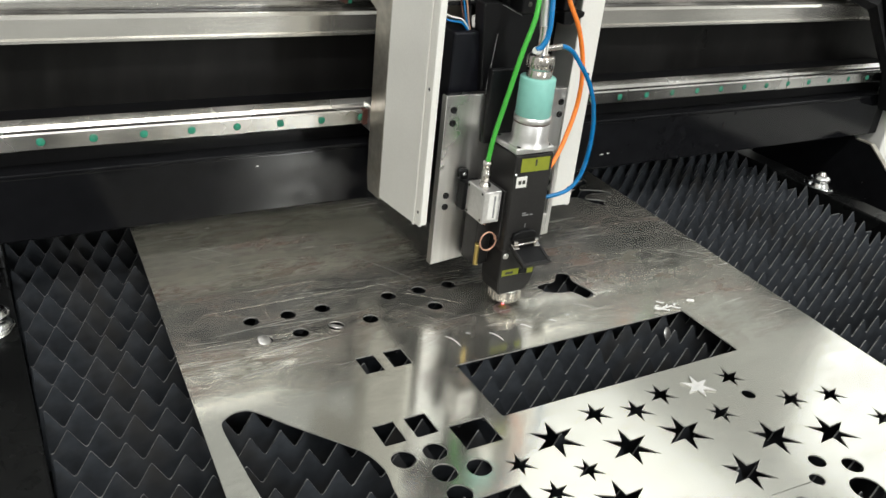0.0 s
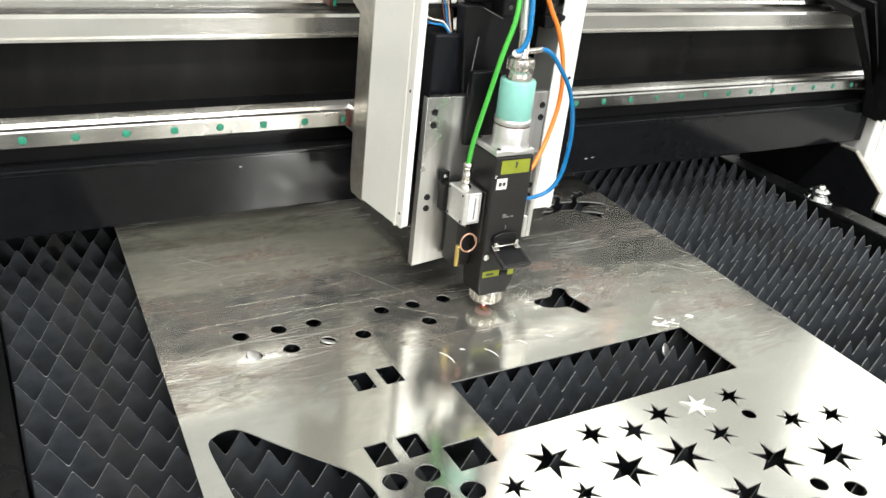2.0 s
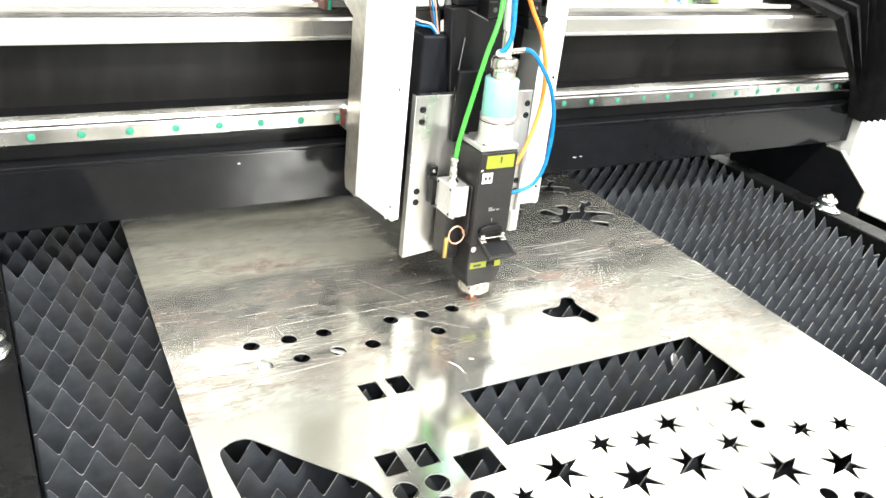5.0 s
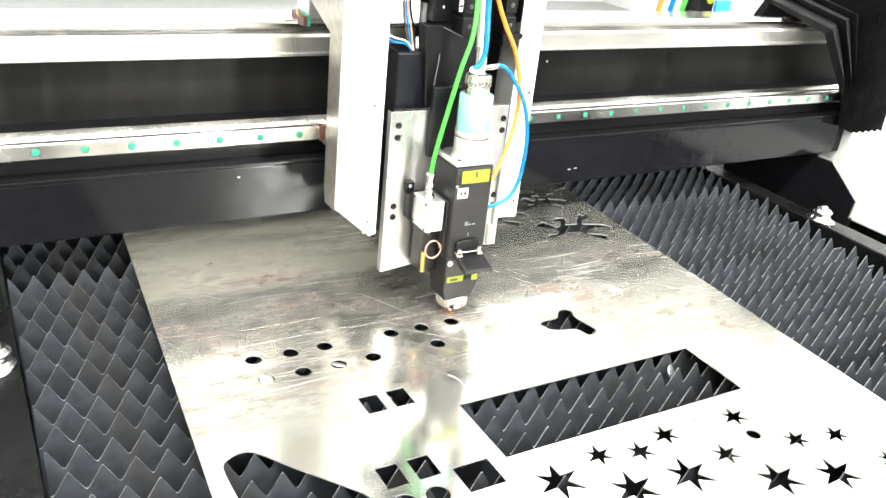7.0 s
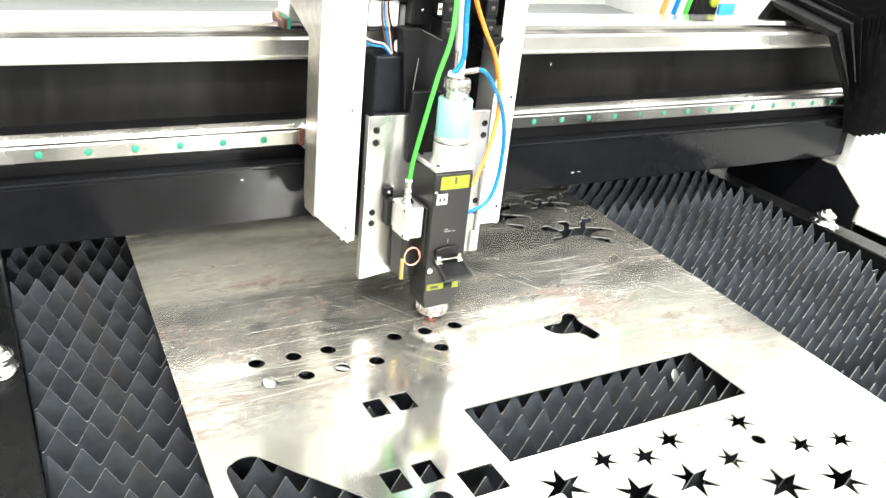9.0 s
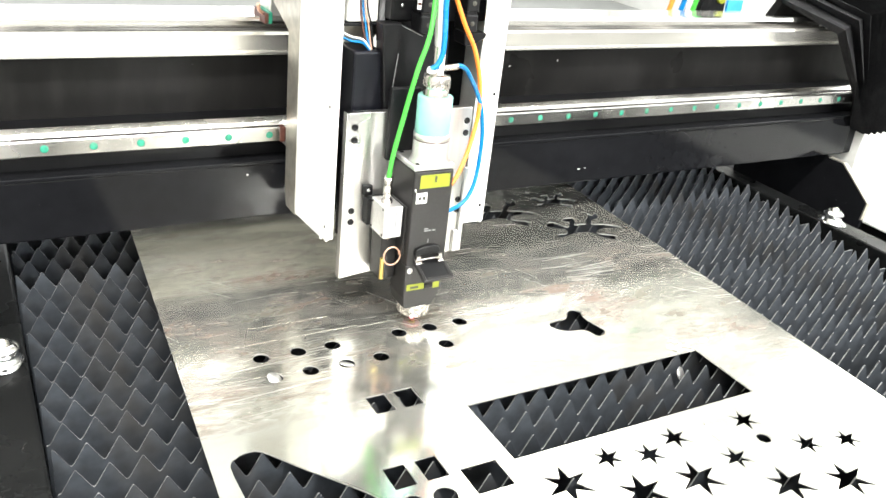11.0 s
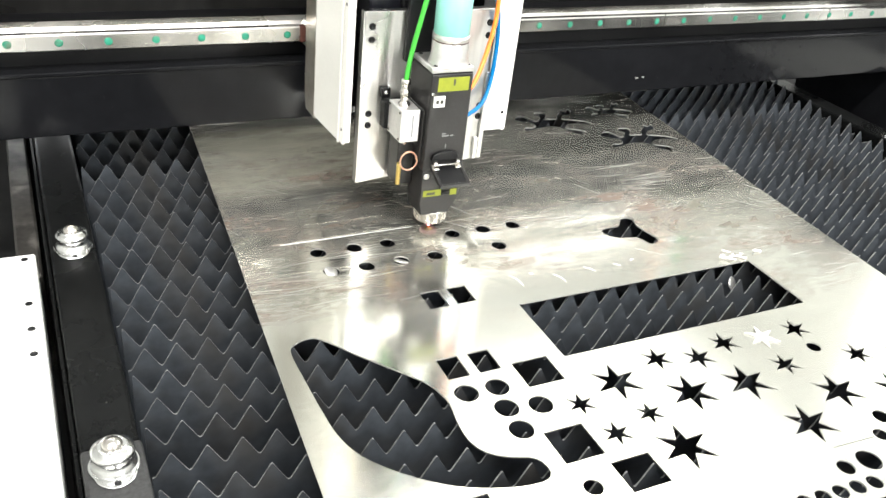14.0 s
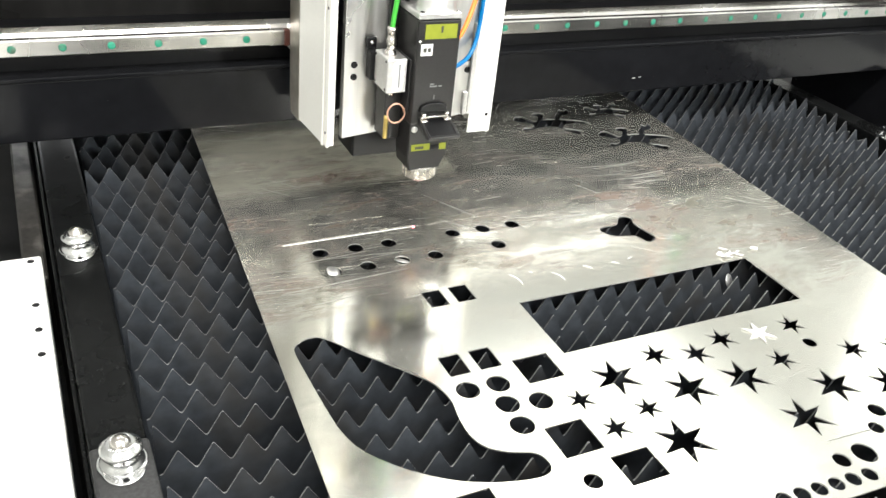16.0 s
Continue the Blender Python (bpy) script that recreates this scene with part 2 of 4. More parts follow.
M_FABRIC = material("bellows_fabric", (0.014, 0.014, 0.0155), 0.75, 0.0, 0.5, 260, 0.6, big=0.3, big_scale=14, stain=(0.045, 0.045, 0.047), stain_amount=0.5, speck=0.4)
M_TUBE = material("frame_black_paint", (0.0055, 0.0058, 0.0058), 0.28, 0.0, 0.35, 120, 0.10, big=0.3, big_scale=7, rough_vary=0.1, shine=0.1, speck=0.5)
M_TUBE_ROUGH = material("frame_scuffed_paint", (0.03,0.03,0.03), 0.45, 0.0, 0.5, 260, 0.4, big=0.3, big_scale=12)
M_FRAME = material("frame_grey_steel", (0.025, 0.023, 0.02), 0.5, 0.3, 0.5, 90, 0.3, big=0.4, stain=(0.35, 0.33, 0.3), stain_amount=0.6)
M_PANEL = material("white_sheet_metal", (0.74, 0.74, 0.70), 0.35, 0.0, 0.04, 90, big=0.06)
M_PIT = material("pit_dark", (0.008,0.008,0.008), 0.8, 0.0, 0.4, 20, big=0.4, shine=0.25)
M_FLOOR = material("hall_floor_paint", (0.26, 0.265, 0.26), 0.45, 0.0, 0.1, 14, big=0.2, big_scale=0.7)
M_WALL = material("hall_wall_paint", (0.6, 0.6, 0.575), 0.7, 0.0, 0.05, 8, big=0.06, big_scale=0.6)
M_CEILING = material("hall_ceiling_paint", (0.8, 0.8, 0.78), 0.7, 0.0, 0.05, 8, big=0.06, big_scale=0.6)
M_SPOT = glow("laser_spot", (1.0, 0.22, 0.27), 14.0)
# the pilot beam's pink light, put into the nozzle rim's colour
M_TINT = material("pilot_light_pink", (0.55, 0.3, 0.3), 0.35)
M_SIGN_BLUE = material("blue_sticker", (0.05, 0.35, 0.75), 0.4)
M_BRIGHT = material("fresh_cut_steel", (0.85, 0.85, 0.83), 0.45, 0.25, 0.08, 200)
M_RED = material("red_seal", (0.075, 0.026, 0.018), 0.5, 0.0, 0.2, 200)


# ---- mesh helpers ----
def box_bm(x0, x1, y0, y1, z0, z1, bevel=0.0, segs=1):
    bm = bmesh.new()
    bmesh.ops.create_cube(bm, size=1.0, matrix=Matrix.LocRotScale(((x0 + x1) / 2, (y0 + y1) / 2, (z0 + z1) / 2), None, (x1 - x0, y1 - y0, z1 - z0)))
    if bevel:
        bmesh.ops.bevel(bm, geom=bm.edges[:], offset=bevel, segments=segs, affect="EDGES", profile=0.5)
    return bm


def add_box(bm, x0, x1, y0, y1, z0, z1):
    bmesh.ops.create_cube(bm, size=1.0, matrix=Matrix.LocRotScale(((x0 + x1) / 2, (y0 + y1) / 2, (z0 + z1) / 2), None, (x1 - x0, y1 - y0, z1 - z0)))
    return bm


def prism_bm(outline, axis, a, b, bevel=0.0):
    """An outline of (u, v) pushed from a to b along an axis: x -> (y, z), y -> (x, z), z -> (x, y)."""
    bm = bmesh.new()
    put = {"x": lambda u, v, w: (w, u, v), "y": lambda u, v, w: (u, w, v), "z": lambda u, v, w: (u, v, w)}[axis]
    lo = [bm.verts.new(put(u, v, a)) for u, v in outline]
    hi = [bm.verts.new(put(u, v, b)) for u, v in outline]
    bm.faces.new(lo), bm.faces.new(hi[::-1])
    k = len(outline)
    for i in range(k):
        bm.faces.new((lo[i], hi[i], hi[(i + 1) % k], lo[(i + 1) % k]))
    bmesh.ops.recalc_face_normals(bm, faces=bm.faces[:])
    if bevel:
        bmesh.ops.bevel(bm, geom=bm.edges[:], offset=bevel, segments=1, affect="EDGES")
    return bm


def turned_bm(profile, place=(0, 0, 0), segs=32, axis="z"):
    """A profile of (radius, height) turned round an upright axis; ends with radius 0 close it."""
    bm = bmesh.new()
    rings = []
    for r, h in profile:
        if r == 0:
            rings.append([bm.verts.new((0, 0, h))])
        else:
            rings.append([bm.verts.new((r * math.cos(2 * math.pi * i / segs), r * math.sin(2 * math.pi * i / segs), h)) for i in range(segs)])
    for p, q in zip(rings, rings[1:]):
        for i in range(segs):
            j = (i + 1) % segs
            if len(p) == 1 and len(q) > 1:
                bm.faces.new((p[0], q[i], q[j]))
            elif len(q) == 1 and len(p) > 1:
                bm.faces.new((p[i], p[j], q[0]))
            elif len(p) > 1:
                bm.faces.new((p[i], p[j], q[j], q[i]))
    bmesh.ops.recalc_face_normals(bm, faces=bm.faces[:])
    turn = {"z": Matrix(), "y": Matrix.Rotation(radians(90), 4, "X"), "x": Matrix.Rotation(radians(90), 4, "Y")}[axis]
    bmesh.ops.transform(bm, matrix=Matrix.Translation(place) @ turn, verts=bm.verts[:])
    for f in bm.faces:
        f.smooth = True
    return bm


def cyl(r, z0, z1, place=(0, 0, 0), segs=24, axis="z", chamfer=0.0008):
    c = min(chamfer, r * 0.3)
    return turned_bm([(0, z0), (r - c, z0), (r, z0 + c), (r, z1 - c), (r - c, z1), (0, z1)], place, segs, axis)


def hose_bm(points, r, segs=10, steps=10, closed=False):
    """A round hose along a smooth line through the points."""
    pts = [Vector(p) for p in points]
    line = []
    for i in range(len(pts) - 1):
        p0, p1, p2, p3 = pts[max(i - 1, 0)], pts[i], pts[i + 1], pts[min(i + 2, len(pts) - 1)]
        for k in range(steps):
            t = k / steps
            line.append(0.5 * ((2 * p1) + (p2 - p0) * t + (2 * p0 - 5 * p1 + 4 * p2 - p3) * t * t + (3 * p1 - p0 - 3 * p2 + p3) * t ** 3))
    line.append(pts[-1])
    bm = bmesh.new()
    rings = []
    side = Vector((0.31, 0.9, 0.2))
    for i, p in enumerate(line):
        d = (line[min(i + 1, len(line) - 1)] - line[max(i - 1, 0)]).normalized()
        u = (side - d * side.dot(d)).normalized()
        v = d.cross(u)
        side = u
        rings.append([bm.verts.new(p + r * (u * math.cos(2 * math.pi * k / segs) + v * math.sin(2 * math.pi * k / segs))) for k in range(segs)])
    for a, b in zip(rings, rings[1:]):
        for k in range(segs):
            bm.faces.new((a[k], a[(k + 1) % segs], b[(k + 1) % segs], b[k])).smooth = True
    bm.faces.new(rings[0][::-1]), bm.faces.new(rings[-1])
    return bm


def part(name, bm, mat, parent=None, label="", smooth=None):
    me = bpy.data.meshes.new(name)
    bm.to_mesh(me)
    bm.free()
    me.materials.append(mat)
    ob = new(name, me)
    ob.parent = parent
    if label:
        tagged(ob, label)
    return ob


def thing(name, bm, mat, label, category, group="", kind=""):
    return tagged(part(name, bm, mat), label, category, group, kind)


def empty(name, label, category, group="", kind=""):
    return tagged(new(name), label, category, group, kind)


# ---- hall ----
def hall():
    f = thing("floor", box_bm(-6, 6, -5, 7, -0.2, 0), M_FLOOR, "grey painted concrete workshop floor", "floor", kind="structure")
    thing("ceiling", box_bm(-6, 6, -5, 7, 5.5, 5.6), M_CEILING, "white painted workshop ceiling", "ceiling", kind="structure")
    thing("wall_west", box_bm(-6.2, -6, -5, 7, 0, 5.5), M_WALL, "white painted workshop wall", "wall", kind="structure")
    # the wide high openings only make room for the two added fills
    south = bmesh.new()
    for x0, x1, z0, z1 in ((-6, 6, 0, 1.55), (-6, 0.8, 5.2, 5.5), (0.8, 6, 5.4, 5.5), (-6, -5.2, 1.55, 5.2), (-5.2, -2.0, 1.55, 2.8), (-2.0, 0.8, 1.55, 5.2),
                           (0.8, 1.68, 1.55, 4.4), (1.68, 2.08, 3.95, 4.4), (2.08, 6, 1.55, 4.4), (5.7, 6, 4.4, 5.4)):
        add_box(south, x0, x1, -5.2, -5, z0, z1)
    thing("wall_south", south, M_WALL, "white workshop wall with one tall narrow window and openings for added fill lamps", "wall", kind="structure")
    north = bmesh.new()
    for x0, x1, z0, z1 in ((-6, 6, 0, 1.0), (-6, 6, 3.4, 5.5), (-6, -3.5, 1.0, 3.4), (5.5, 6, 1.0, 3.4)):
        add_box(north, x0, x1, 7, 7.2, z0, z1)
    thing("wall_north", north, M_WALL, "white workshop wall with a long window band", "wall", kind="structure")
    east = bmesh.new()
    for y0, y1, z0, z1 in ((-5, 7, 0, 2.6), (-5, 7, 5.2, 5.5), (-5, -1.6, 2.6, 5.2), (3.0, 7, 2.6, 5.2)):
        add_box(east, 6, 6.2, y0, y1, z0, z1)
    thing("wall_east", east, M_WALL, "white workshop wall with high windows", "wall", kind="structure")


hall()

# ---- bed ----
SHEET_TOP = 0.800
TIP = 0.798
PITCH = 0.0329
SLAT_STEP = 0.0404


def slat_meshes(x0, x1, shift):
    """One upright blade with a saw-toothed upper edge, 1.8 mm thick."""
    t = 0.0009
    top = [(x0, TIP - 0.0255)]
    x = x0 + shift
    deep = 0.0258
    while x < x1 - PITCH * 0.3:
        for dx, dz in ((-PITCH / 2 + 0.0014, -deep + 0.0007), (-PITCH / 2 + 0.0027, -deep + 0.0024), (-0.0019, -0.0023), (-0.0010, -0.0008), (0, -0.0002),
                       (0.0010, -0.0008), (0.0019, -0.0023), (PITCH / 2 - 0.0027, -deep + 0.0024), (PITCH / 2 - 0.0014, -deep + 0.0007), (PITCH / 2, -deep)):
            if x0 < x + dx < x1:
                top.append((x + dx, TIP + dz))
        x += PITCH
    top.append((x1, TIP - 0.0255))
    verts, sides, rims = [], [], []
    for u, v in top:
        verts += [(u, -t, v), (u, t, v), (u, -t, TIP - 0.115), (u, t, TIP - 0.115)]
    for i in range(len(top) - 1):
        a, b = 4 * i, 4 * i + 4
        rims.append((a, b, b + 1, a + 1))
        sides += [(a + 2, b + 2, b, a), (a + 1, b + 1, b + 3, a + 3)]
    end = 4 * len(top) - 4
    sides += [(0, 1, 3, 2), (end, end + 2, end + 3, end + 1)]
    blade, rim = bpy.data.meshes.new("blade"), bpy.data.meshes.new("bare_edge")
    for me, faces, mat in ((blade, sides, M_SLAT), (rim, rims, M_BURR)):
        me.from_pydata(verts, [], faces)
        me.materials.append(mat)
    return blade, rim


def slats():
    for k in range(-11, 25):
        y = -0.0745 + SLAT_STEP * k
        blade, rim = slat_meshes(-0.449, 0.972 + 0.095 * y, 0.0014 + (k % 2) * PITCH / 2)
        ob = new("support_slat", blade)
        ob.matrix_world = pose(random.uniform(-0.0015, 0.0015), y + random.uniform(-0.0012, 0.0012), 0, 0, 0, random.uniform(-0.08, 0.08))
        tagged(ob, "dark scorched steel saw-toothed support slat under the sheet", "support slat", "slats of the cutting bed")
        edge = new("tooth_edge", rim)
        edge.parent = ob


slats()


def ball_unit(place):
    base = empty("ball_transfer_unit", "shiny zinc-plated ball transfer unit bolted on the black side rail", "ball transfer", "ball transfer units")
    base.location = place
    k = 40
    ring = []
    for i in range(k):
        a = 2 * math.pi * i / k
        r = 0.0225 + 0.0085 * max(0.0, abs(math.sin(a)) - 0.55) ** 1.3 / 0.45 ** 1.3
        ring.append((r * math.cos(a), r * math.sin(a)))
    fl = prism_bm(ring, "z", 0.0, 0.0035, 0.0008)
    part("flange", fl, M_ZINC, base)
    part("housing", turned_bm([(0.0205, 0.0035), (0.0200, 0.0060), (0.0178, 0.0085), (0.0168, 0.0120), (0.0170, 0.0150), (0.0188, 0.0168), (0.0192, 0.0190), (0.0188, 0.0212),
                               (0.0160, 0.0232), (0.0138, 0.0250), (0.0120, 0.0262), (0.0108, 0.0258), (0, 0.0258)], segs=40), M_ZINC, base)
    part("ball", turned_bm([(0.0098 * math.cos(a), 0.0235 + 0.0098 * math.sin(a)) for a in [i * math.pi / 20 for i in range(0, 10)]] + [(0, 0.0333)], segs=28), M_CHROME, base)
    for s in (-1, 1):
        part("screw_hole", cyl(0.0032, 0.0, 0.0042, (0, s * 0.0255, 0)), M_BLACK, base)
    return base


def side_frames():
    rail = empty("side_rail", "black painted square steel rail beside the saw-toothed slats", "machine rail", "bed side rails")
    part("tube", box_bm(-0.506, -0.4535, -0.074, 1.6, 0.70, 0.787, 0.004, 2), M_TUBE, rail)
    part("end_tube", box_bm(-0.5065, -0.4515, -0.9, -0.0745, 0.70, 0.7885, 0.004, 2), M_TUBE_ROUGH, rail, "scuffed grey-black rail end")
    right = empty("side_rail", "black painted square steel rail beside the saw-toothed slats", "machine rail", "bed side rails")
    part("tube", box_bm(1.013, 1.065, -0.9, 1.6, 0.70, 0.787, 0.004, 2), M_TUBE, right)
    first = ball_unit((-0.479, 0.2885, 0.787))
    for p in ((-0.479, -0.103, 0.7885), (-0.479, 0.72, 0.787), (1.034, 0.298, 0.787), (1.034, 0.69, 0.787), (1.034, -0.094, 0.787)):
        copy_thing(first, Matrix.Translation(p))
    pit = bmesh.new()
    add_box(pit, -0.45, 1.012, -0.9, 1.6, 0.5, 0.52)
    add_box(pit, -0.45, 1.012, 1.58, 1.6, 0.52, 0.70)
    add_box(pit, -0.45, 1.012, -0.9, -0.88, 0.52, 0.70)
    thing("scrap_tray", pit, M_PIT, "dark scrap tray beneath the slats", "tray", kind="structure")
    guide = empty("guide_beam", "dirty grey steel guide beam along the machine side", "machine frame")
    part("beam", box_bm(-0.546, -0.5180, 0.27, 1.6, 0.62, 0.765, 0.003), M_FRAME, guide)
    part("edge_plate", box_bm(-0.5120, -0.5075, -0.9, 1.6, 0.60, 0.772, 0.001), M_TUBE, guide)
    panel = empty("side_cover", "white sheet-metal cover with black screw holes along the rail", "machine cover")
    part("top_panel", box_bm(-1.1, -0.5225, -0.9, 0.266, 0.70, 0.80, 0.0025, 2), M_PANEL, panel)
    for y in (0.2548, 0.1601, 0.1121, 0.0678):
        part("screw", cyl(0.0042, 0.797, 0.8008, (-0.5345, y, 0)), M_BLACK, panel)
    # added after the left one, to close the bright gap past the rail
    guide_b = empty("guide_beam", "black steel beam added to close the gap beside the right rail", "machine frame")
    part("beam", box_bm(1.069, 1.105, -0.9, 1.6, 0.62, 0.770), M_TUBE, guide_b)
    base = empty("machine_base", "dark steel base of the cutting machine", "machine base", kind="structure")
    part("left_side", box_bm(-1.10, -0.508, -0.9, 1.6, 0.0, 0.60, 0.01), M_PIT, base)
    part("right_side", box_bm(1.013, 1.30, -0.9, 1.6, 0.0, 0.66, 0.01), M_TUBE, base)
    part("right_ledge", box_bm(1.301, 1.75, -0.9, 1.6, 0.0, 0.66, 0.01), M_PIT, base)
    # added black box that keeps the space past the right rail dark
    part("right_pocket", box_bm(1.106, 1.75, -0.9, 1.6, 0.661, 0.698), M_PIT, base)
    # unseen rear wall, made this tall to cut low light from the far window
    part("back_side", box_bm(-1.10, 1.75, 1.62, 1.72, 0.0, 0.92, 0.01), M_TUBE, base)


side_frames()


# ---- the sheet and what is cut out of it ----
def circle(x, y, r, k=28, squash=1.0):
    return [(x + r * math.cos(2 * math.pi * i / k), y + r * squash * math.sin(2 * math.pi * i / k)) for i in range(k)]


def rect(x, y, w, d, turn=0.0):
    c, s = math.cos(turn), math.sin(turn)
    return [(x + u * c - v * s, y + u * s + v * c) for u, v in ((-w / 2, -d / 2), (w / 2, -d / 2), (w / 2, d / 2), (-w / 2, d / 2))]


def star(x, y, r, turn=0.0, tail=1.0):
    """Six points, the one towards the front drawn longer."""
    out = []
    for i in range(12):
        a = turn + math.pi / 6 * i
        q = r if i % 2 == 0 else r * 0.36
        if i == 0:
            q *= tail
        out.append((x + q * math.cos(a), y + q * math.sin(a)))
    return out


def smooth_loop(points, steps=6):
    out = []
    k = len(points)
    for i in range(k):
        p0, p1, p2, p3 = (Vector(points[(i + j) % k]) for j in (-1, 0, 1, 2))
        for j in range(steps):
            t = j / steps
            q = 0.5 * ((2 * p1) + (p2 - p0) * t + (2 * p0 - 5 * p1 + 4 * p2 - p3) * t * t + (3 * p1 - p0 - 3 * p2 + p3) * t ** 3)
            out.append((q.x, q.y))
    return out


def lizard(x, y, size, turn):
    """A gecko outline: blunt head, four bent legs, curling tail."""
    pts = [(-0.44, 0.24), (-0.36, 0.29), (-0.29, 0.28), (-0.26, 0.2), (-0.21, 0.12), (-0.15, 0.14), (-0.08, 0.24), (-0.13, 0.29), (-0.09, 0.35),
           (0.03, 0.34), (0.03, 0.27), (-0.06, 0.15), (0.03, 0.14), (0.11, 0.13), (0.18, 0.24), (0.27, 0.31), (0.32, 0.385), (0.36, 0.33), (0.44, 0.385), (0.42, 0.29), (0.35, 0.23),
           (0.26, 0.21), (0.18, 0.11), (0.28, 0.07), (0.44, -0.01), (0.5, -0.11), (0.38, -0.07), (0.21, -0.05), (0.11, -0.09), (0.07, -0.16), (0.18, -0.22),
           (0.27, -0.30), (0.21, -0.33), (0.20, -0.40), (0.13, -0.34), (0.07, -0.27), (0.02, -0.14), (-0.04, -0.09), (-0.14, -0.07), (-0.25, -0.08), (-0.35, -0.11), (-0.46, -0.13),
           (-0.5, -0.09), (-0.43, -0.04), (-0.36, -0.06), (-0.28, -0.01), (-0.28, 0.06), (-0.35, 0.11), (-0.44, 0.18)]
    c, s = math.cos(turn), math.sin(turn)
    return smooth_loop([(x + size * (u * c - v * s), y + size * (u * s + v * c)) for u, v in pts], 3)


def sheet_loops():
    loops = [rect(0.18575, -0.0528, 0.3715, 0.1057)]
    for x in (-0.197, -0.1485, -0.1015, -0.0052, 0.0415, 0.0892):
        loops.append(circle(x, 0.1770, 0.0104))
    for x in (-0.1945, -0.148, -0.1005, -0.0525, 0.0430):
        loops.append(circle(x, 0.1315, 0.0104))
    loops += [rect(-0.0960, 0.0390, 0.0248, 0.0345), rect(-0.0593, 0.0398, 0.0250, 0.0345),
              rect(-0.1303, -0.0845, 0.0255, 0.0348), rect(-0.0922, -0.0843, 0.0262, 0.0348),
              rect(-0.0428, -0.1185, 0.0452, 0.0420), rect(-0.0650, -0.2270, 0.0455, 0.0447), rect(-0.0234, -0.2820, 0.0452, 0.0400),
              rect(-0.2000, -0.2780, 0.0455, 0.0450)]
    for x, y in ((-0.1345, -0.1268), (-0.0985, -0.1280), (-0.1046, -0.1600), (-0.0677, -0.1668), (-0.1057, -0.1930)):
        loops.append(circle(x, y, 0.0133))
    loops += [circle(-0.0792, -0.2830, 0.0098), circle(0.3076, -0.1836, 0.0088), circle(0.2850, -0.3040, 0.0100), circle(0.2600, -0.3248, 0.0088), circle(0.3180, -0.3250, 0.0120), circle(0.3000, -0.3580, 0.0190),
              circle(0.2151, -0.3481, 0.0135), circle(0.1827, -0.3476, 0.0095)]
    for i in range(7):
        loops.append(circle(0.1951 - 0.0221 * i, -0.3725 + 0.0012 * i, 0.0085))
    turn = radians(-43)
    for x, y, r in ((0.1020, -0.1420, 0.0205), (0.1526, -0.1553, 0.0205), (0.2020, -0.1420, 0.0210), (0.3120, -0.1472, 0.0205), (0.3514, -0.2110, 0.0205),
                    (0.2466, -0.1978, 0.0200), (-0.0263, -0.1798, 0.0175), (0.0368, -0.2153, 0.0175), (-0.0149, -0.2295, 0.0180), (0.3450, -0.2755, 0.0310),
                    (0.0325, -0.1610, 0.0310), (0.1030, -0.2030, 0.0310), (0.1780, -0.2085, 0.0310), (0.2715, -0.2550, 0.0310), (0.1970, -0.2850, 0.0300),
                    (0.0420, -0.2685, 0.0330), (0.4080, -0.2235, 0.0205), (0.4317, -0.2832, 0.0205)):
        loops.append(star(x, y, r, turn, 1.12))
    # the long bean-shaped cut-out
    loops.append(smooth_loop([(-0.2876, -0.008), (-0.277, 0.006), (-0.2626, 0.0103), (-0.2489, 0.0041), (-0.2195, -0.0342), (-0.184, -0.0776), (-0.1656, -0.1034),
                              (-0.1585, -0.1335), (-0.1625, -0.1624), (-0.1630, -0.1877), (-0.1554, -0.2074), (-0.1375, -0.221), (-0.1136, -0.2310),
                              (-0.1067, -0.2448), (-0.1092, -0.2558), (-0.1197, -0.2611), (-0.1407, -0.2596), (-0.1724, -0.2511), (-0.2015, -0.2383),
                              (-0.2278, -0.2198), (-0.2524, -0.1965), (-0.2712, -0.1711), (-0.2809, -0.1426), (-0.2844, -0.1075), (-0.2866, -0.0609)], 4))
    # the three-lobed cut-out
    loops.append(smooth_loop([(0.2075, 0.1240), (0.2140, 0.1310), (0.2260, 0.1330), (0.2400, 0.1325), (0.2500, 0.1400), (0.2570, 0.1490), (0.2685, 0.1515), (0.2760, 0.1430), (0.2710, 0.1290),
                              (0.2730, 0.1119), (0.2785, 0.0887), (0.2710, 0.0785), (0.2580, 0.0775), (0.2540, 0.0900), (0.2470, 0.0985), (0.2313, 0.1010), (0.2150, 0.1085)], 4))
    loops += [lizard(0.350, 0.487, 0.145, 0.0), lizard(0.4736, 0.3915, 0.145, 0.0), lizard(0.492, 0.518, 0.092, 0.0)]
    # a narrow slit beside the round holes
    loops.append([(0.192, -0.3224), (0.2502, -0.3258), (0.2502, -0.3242), (0.192, -0.3217)])
    return loops


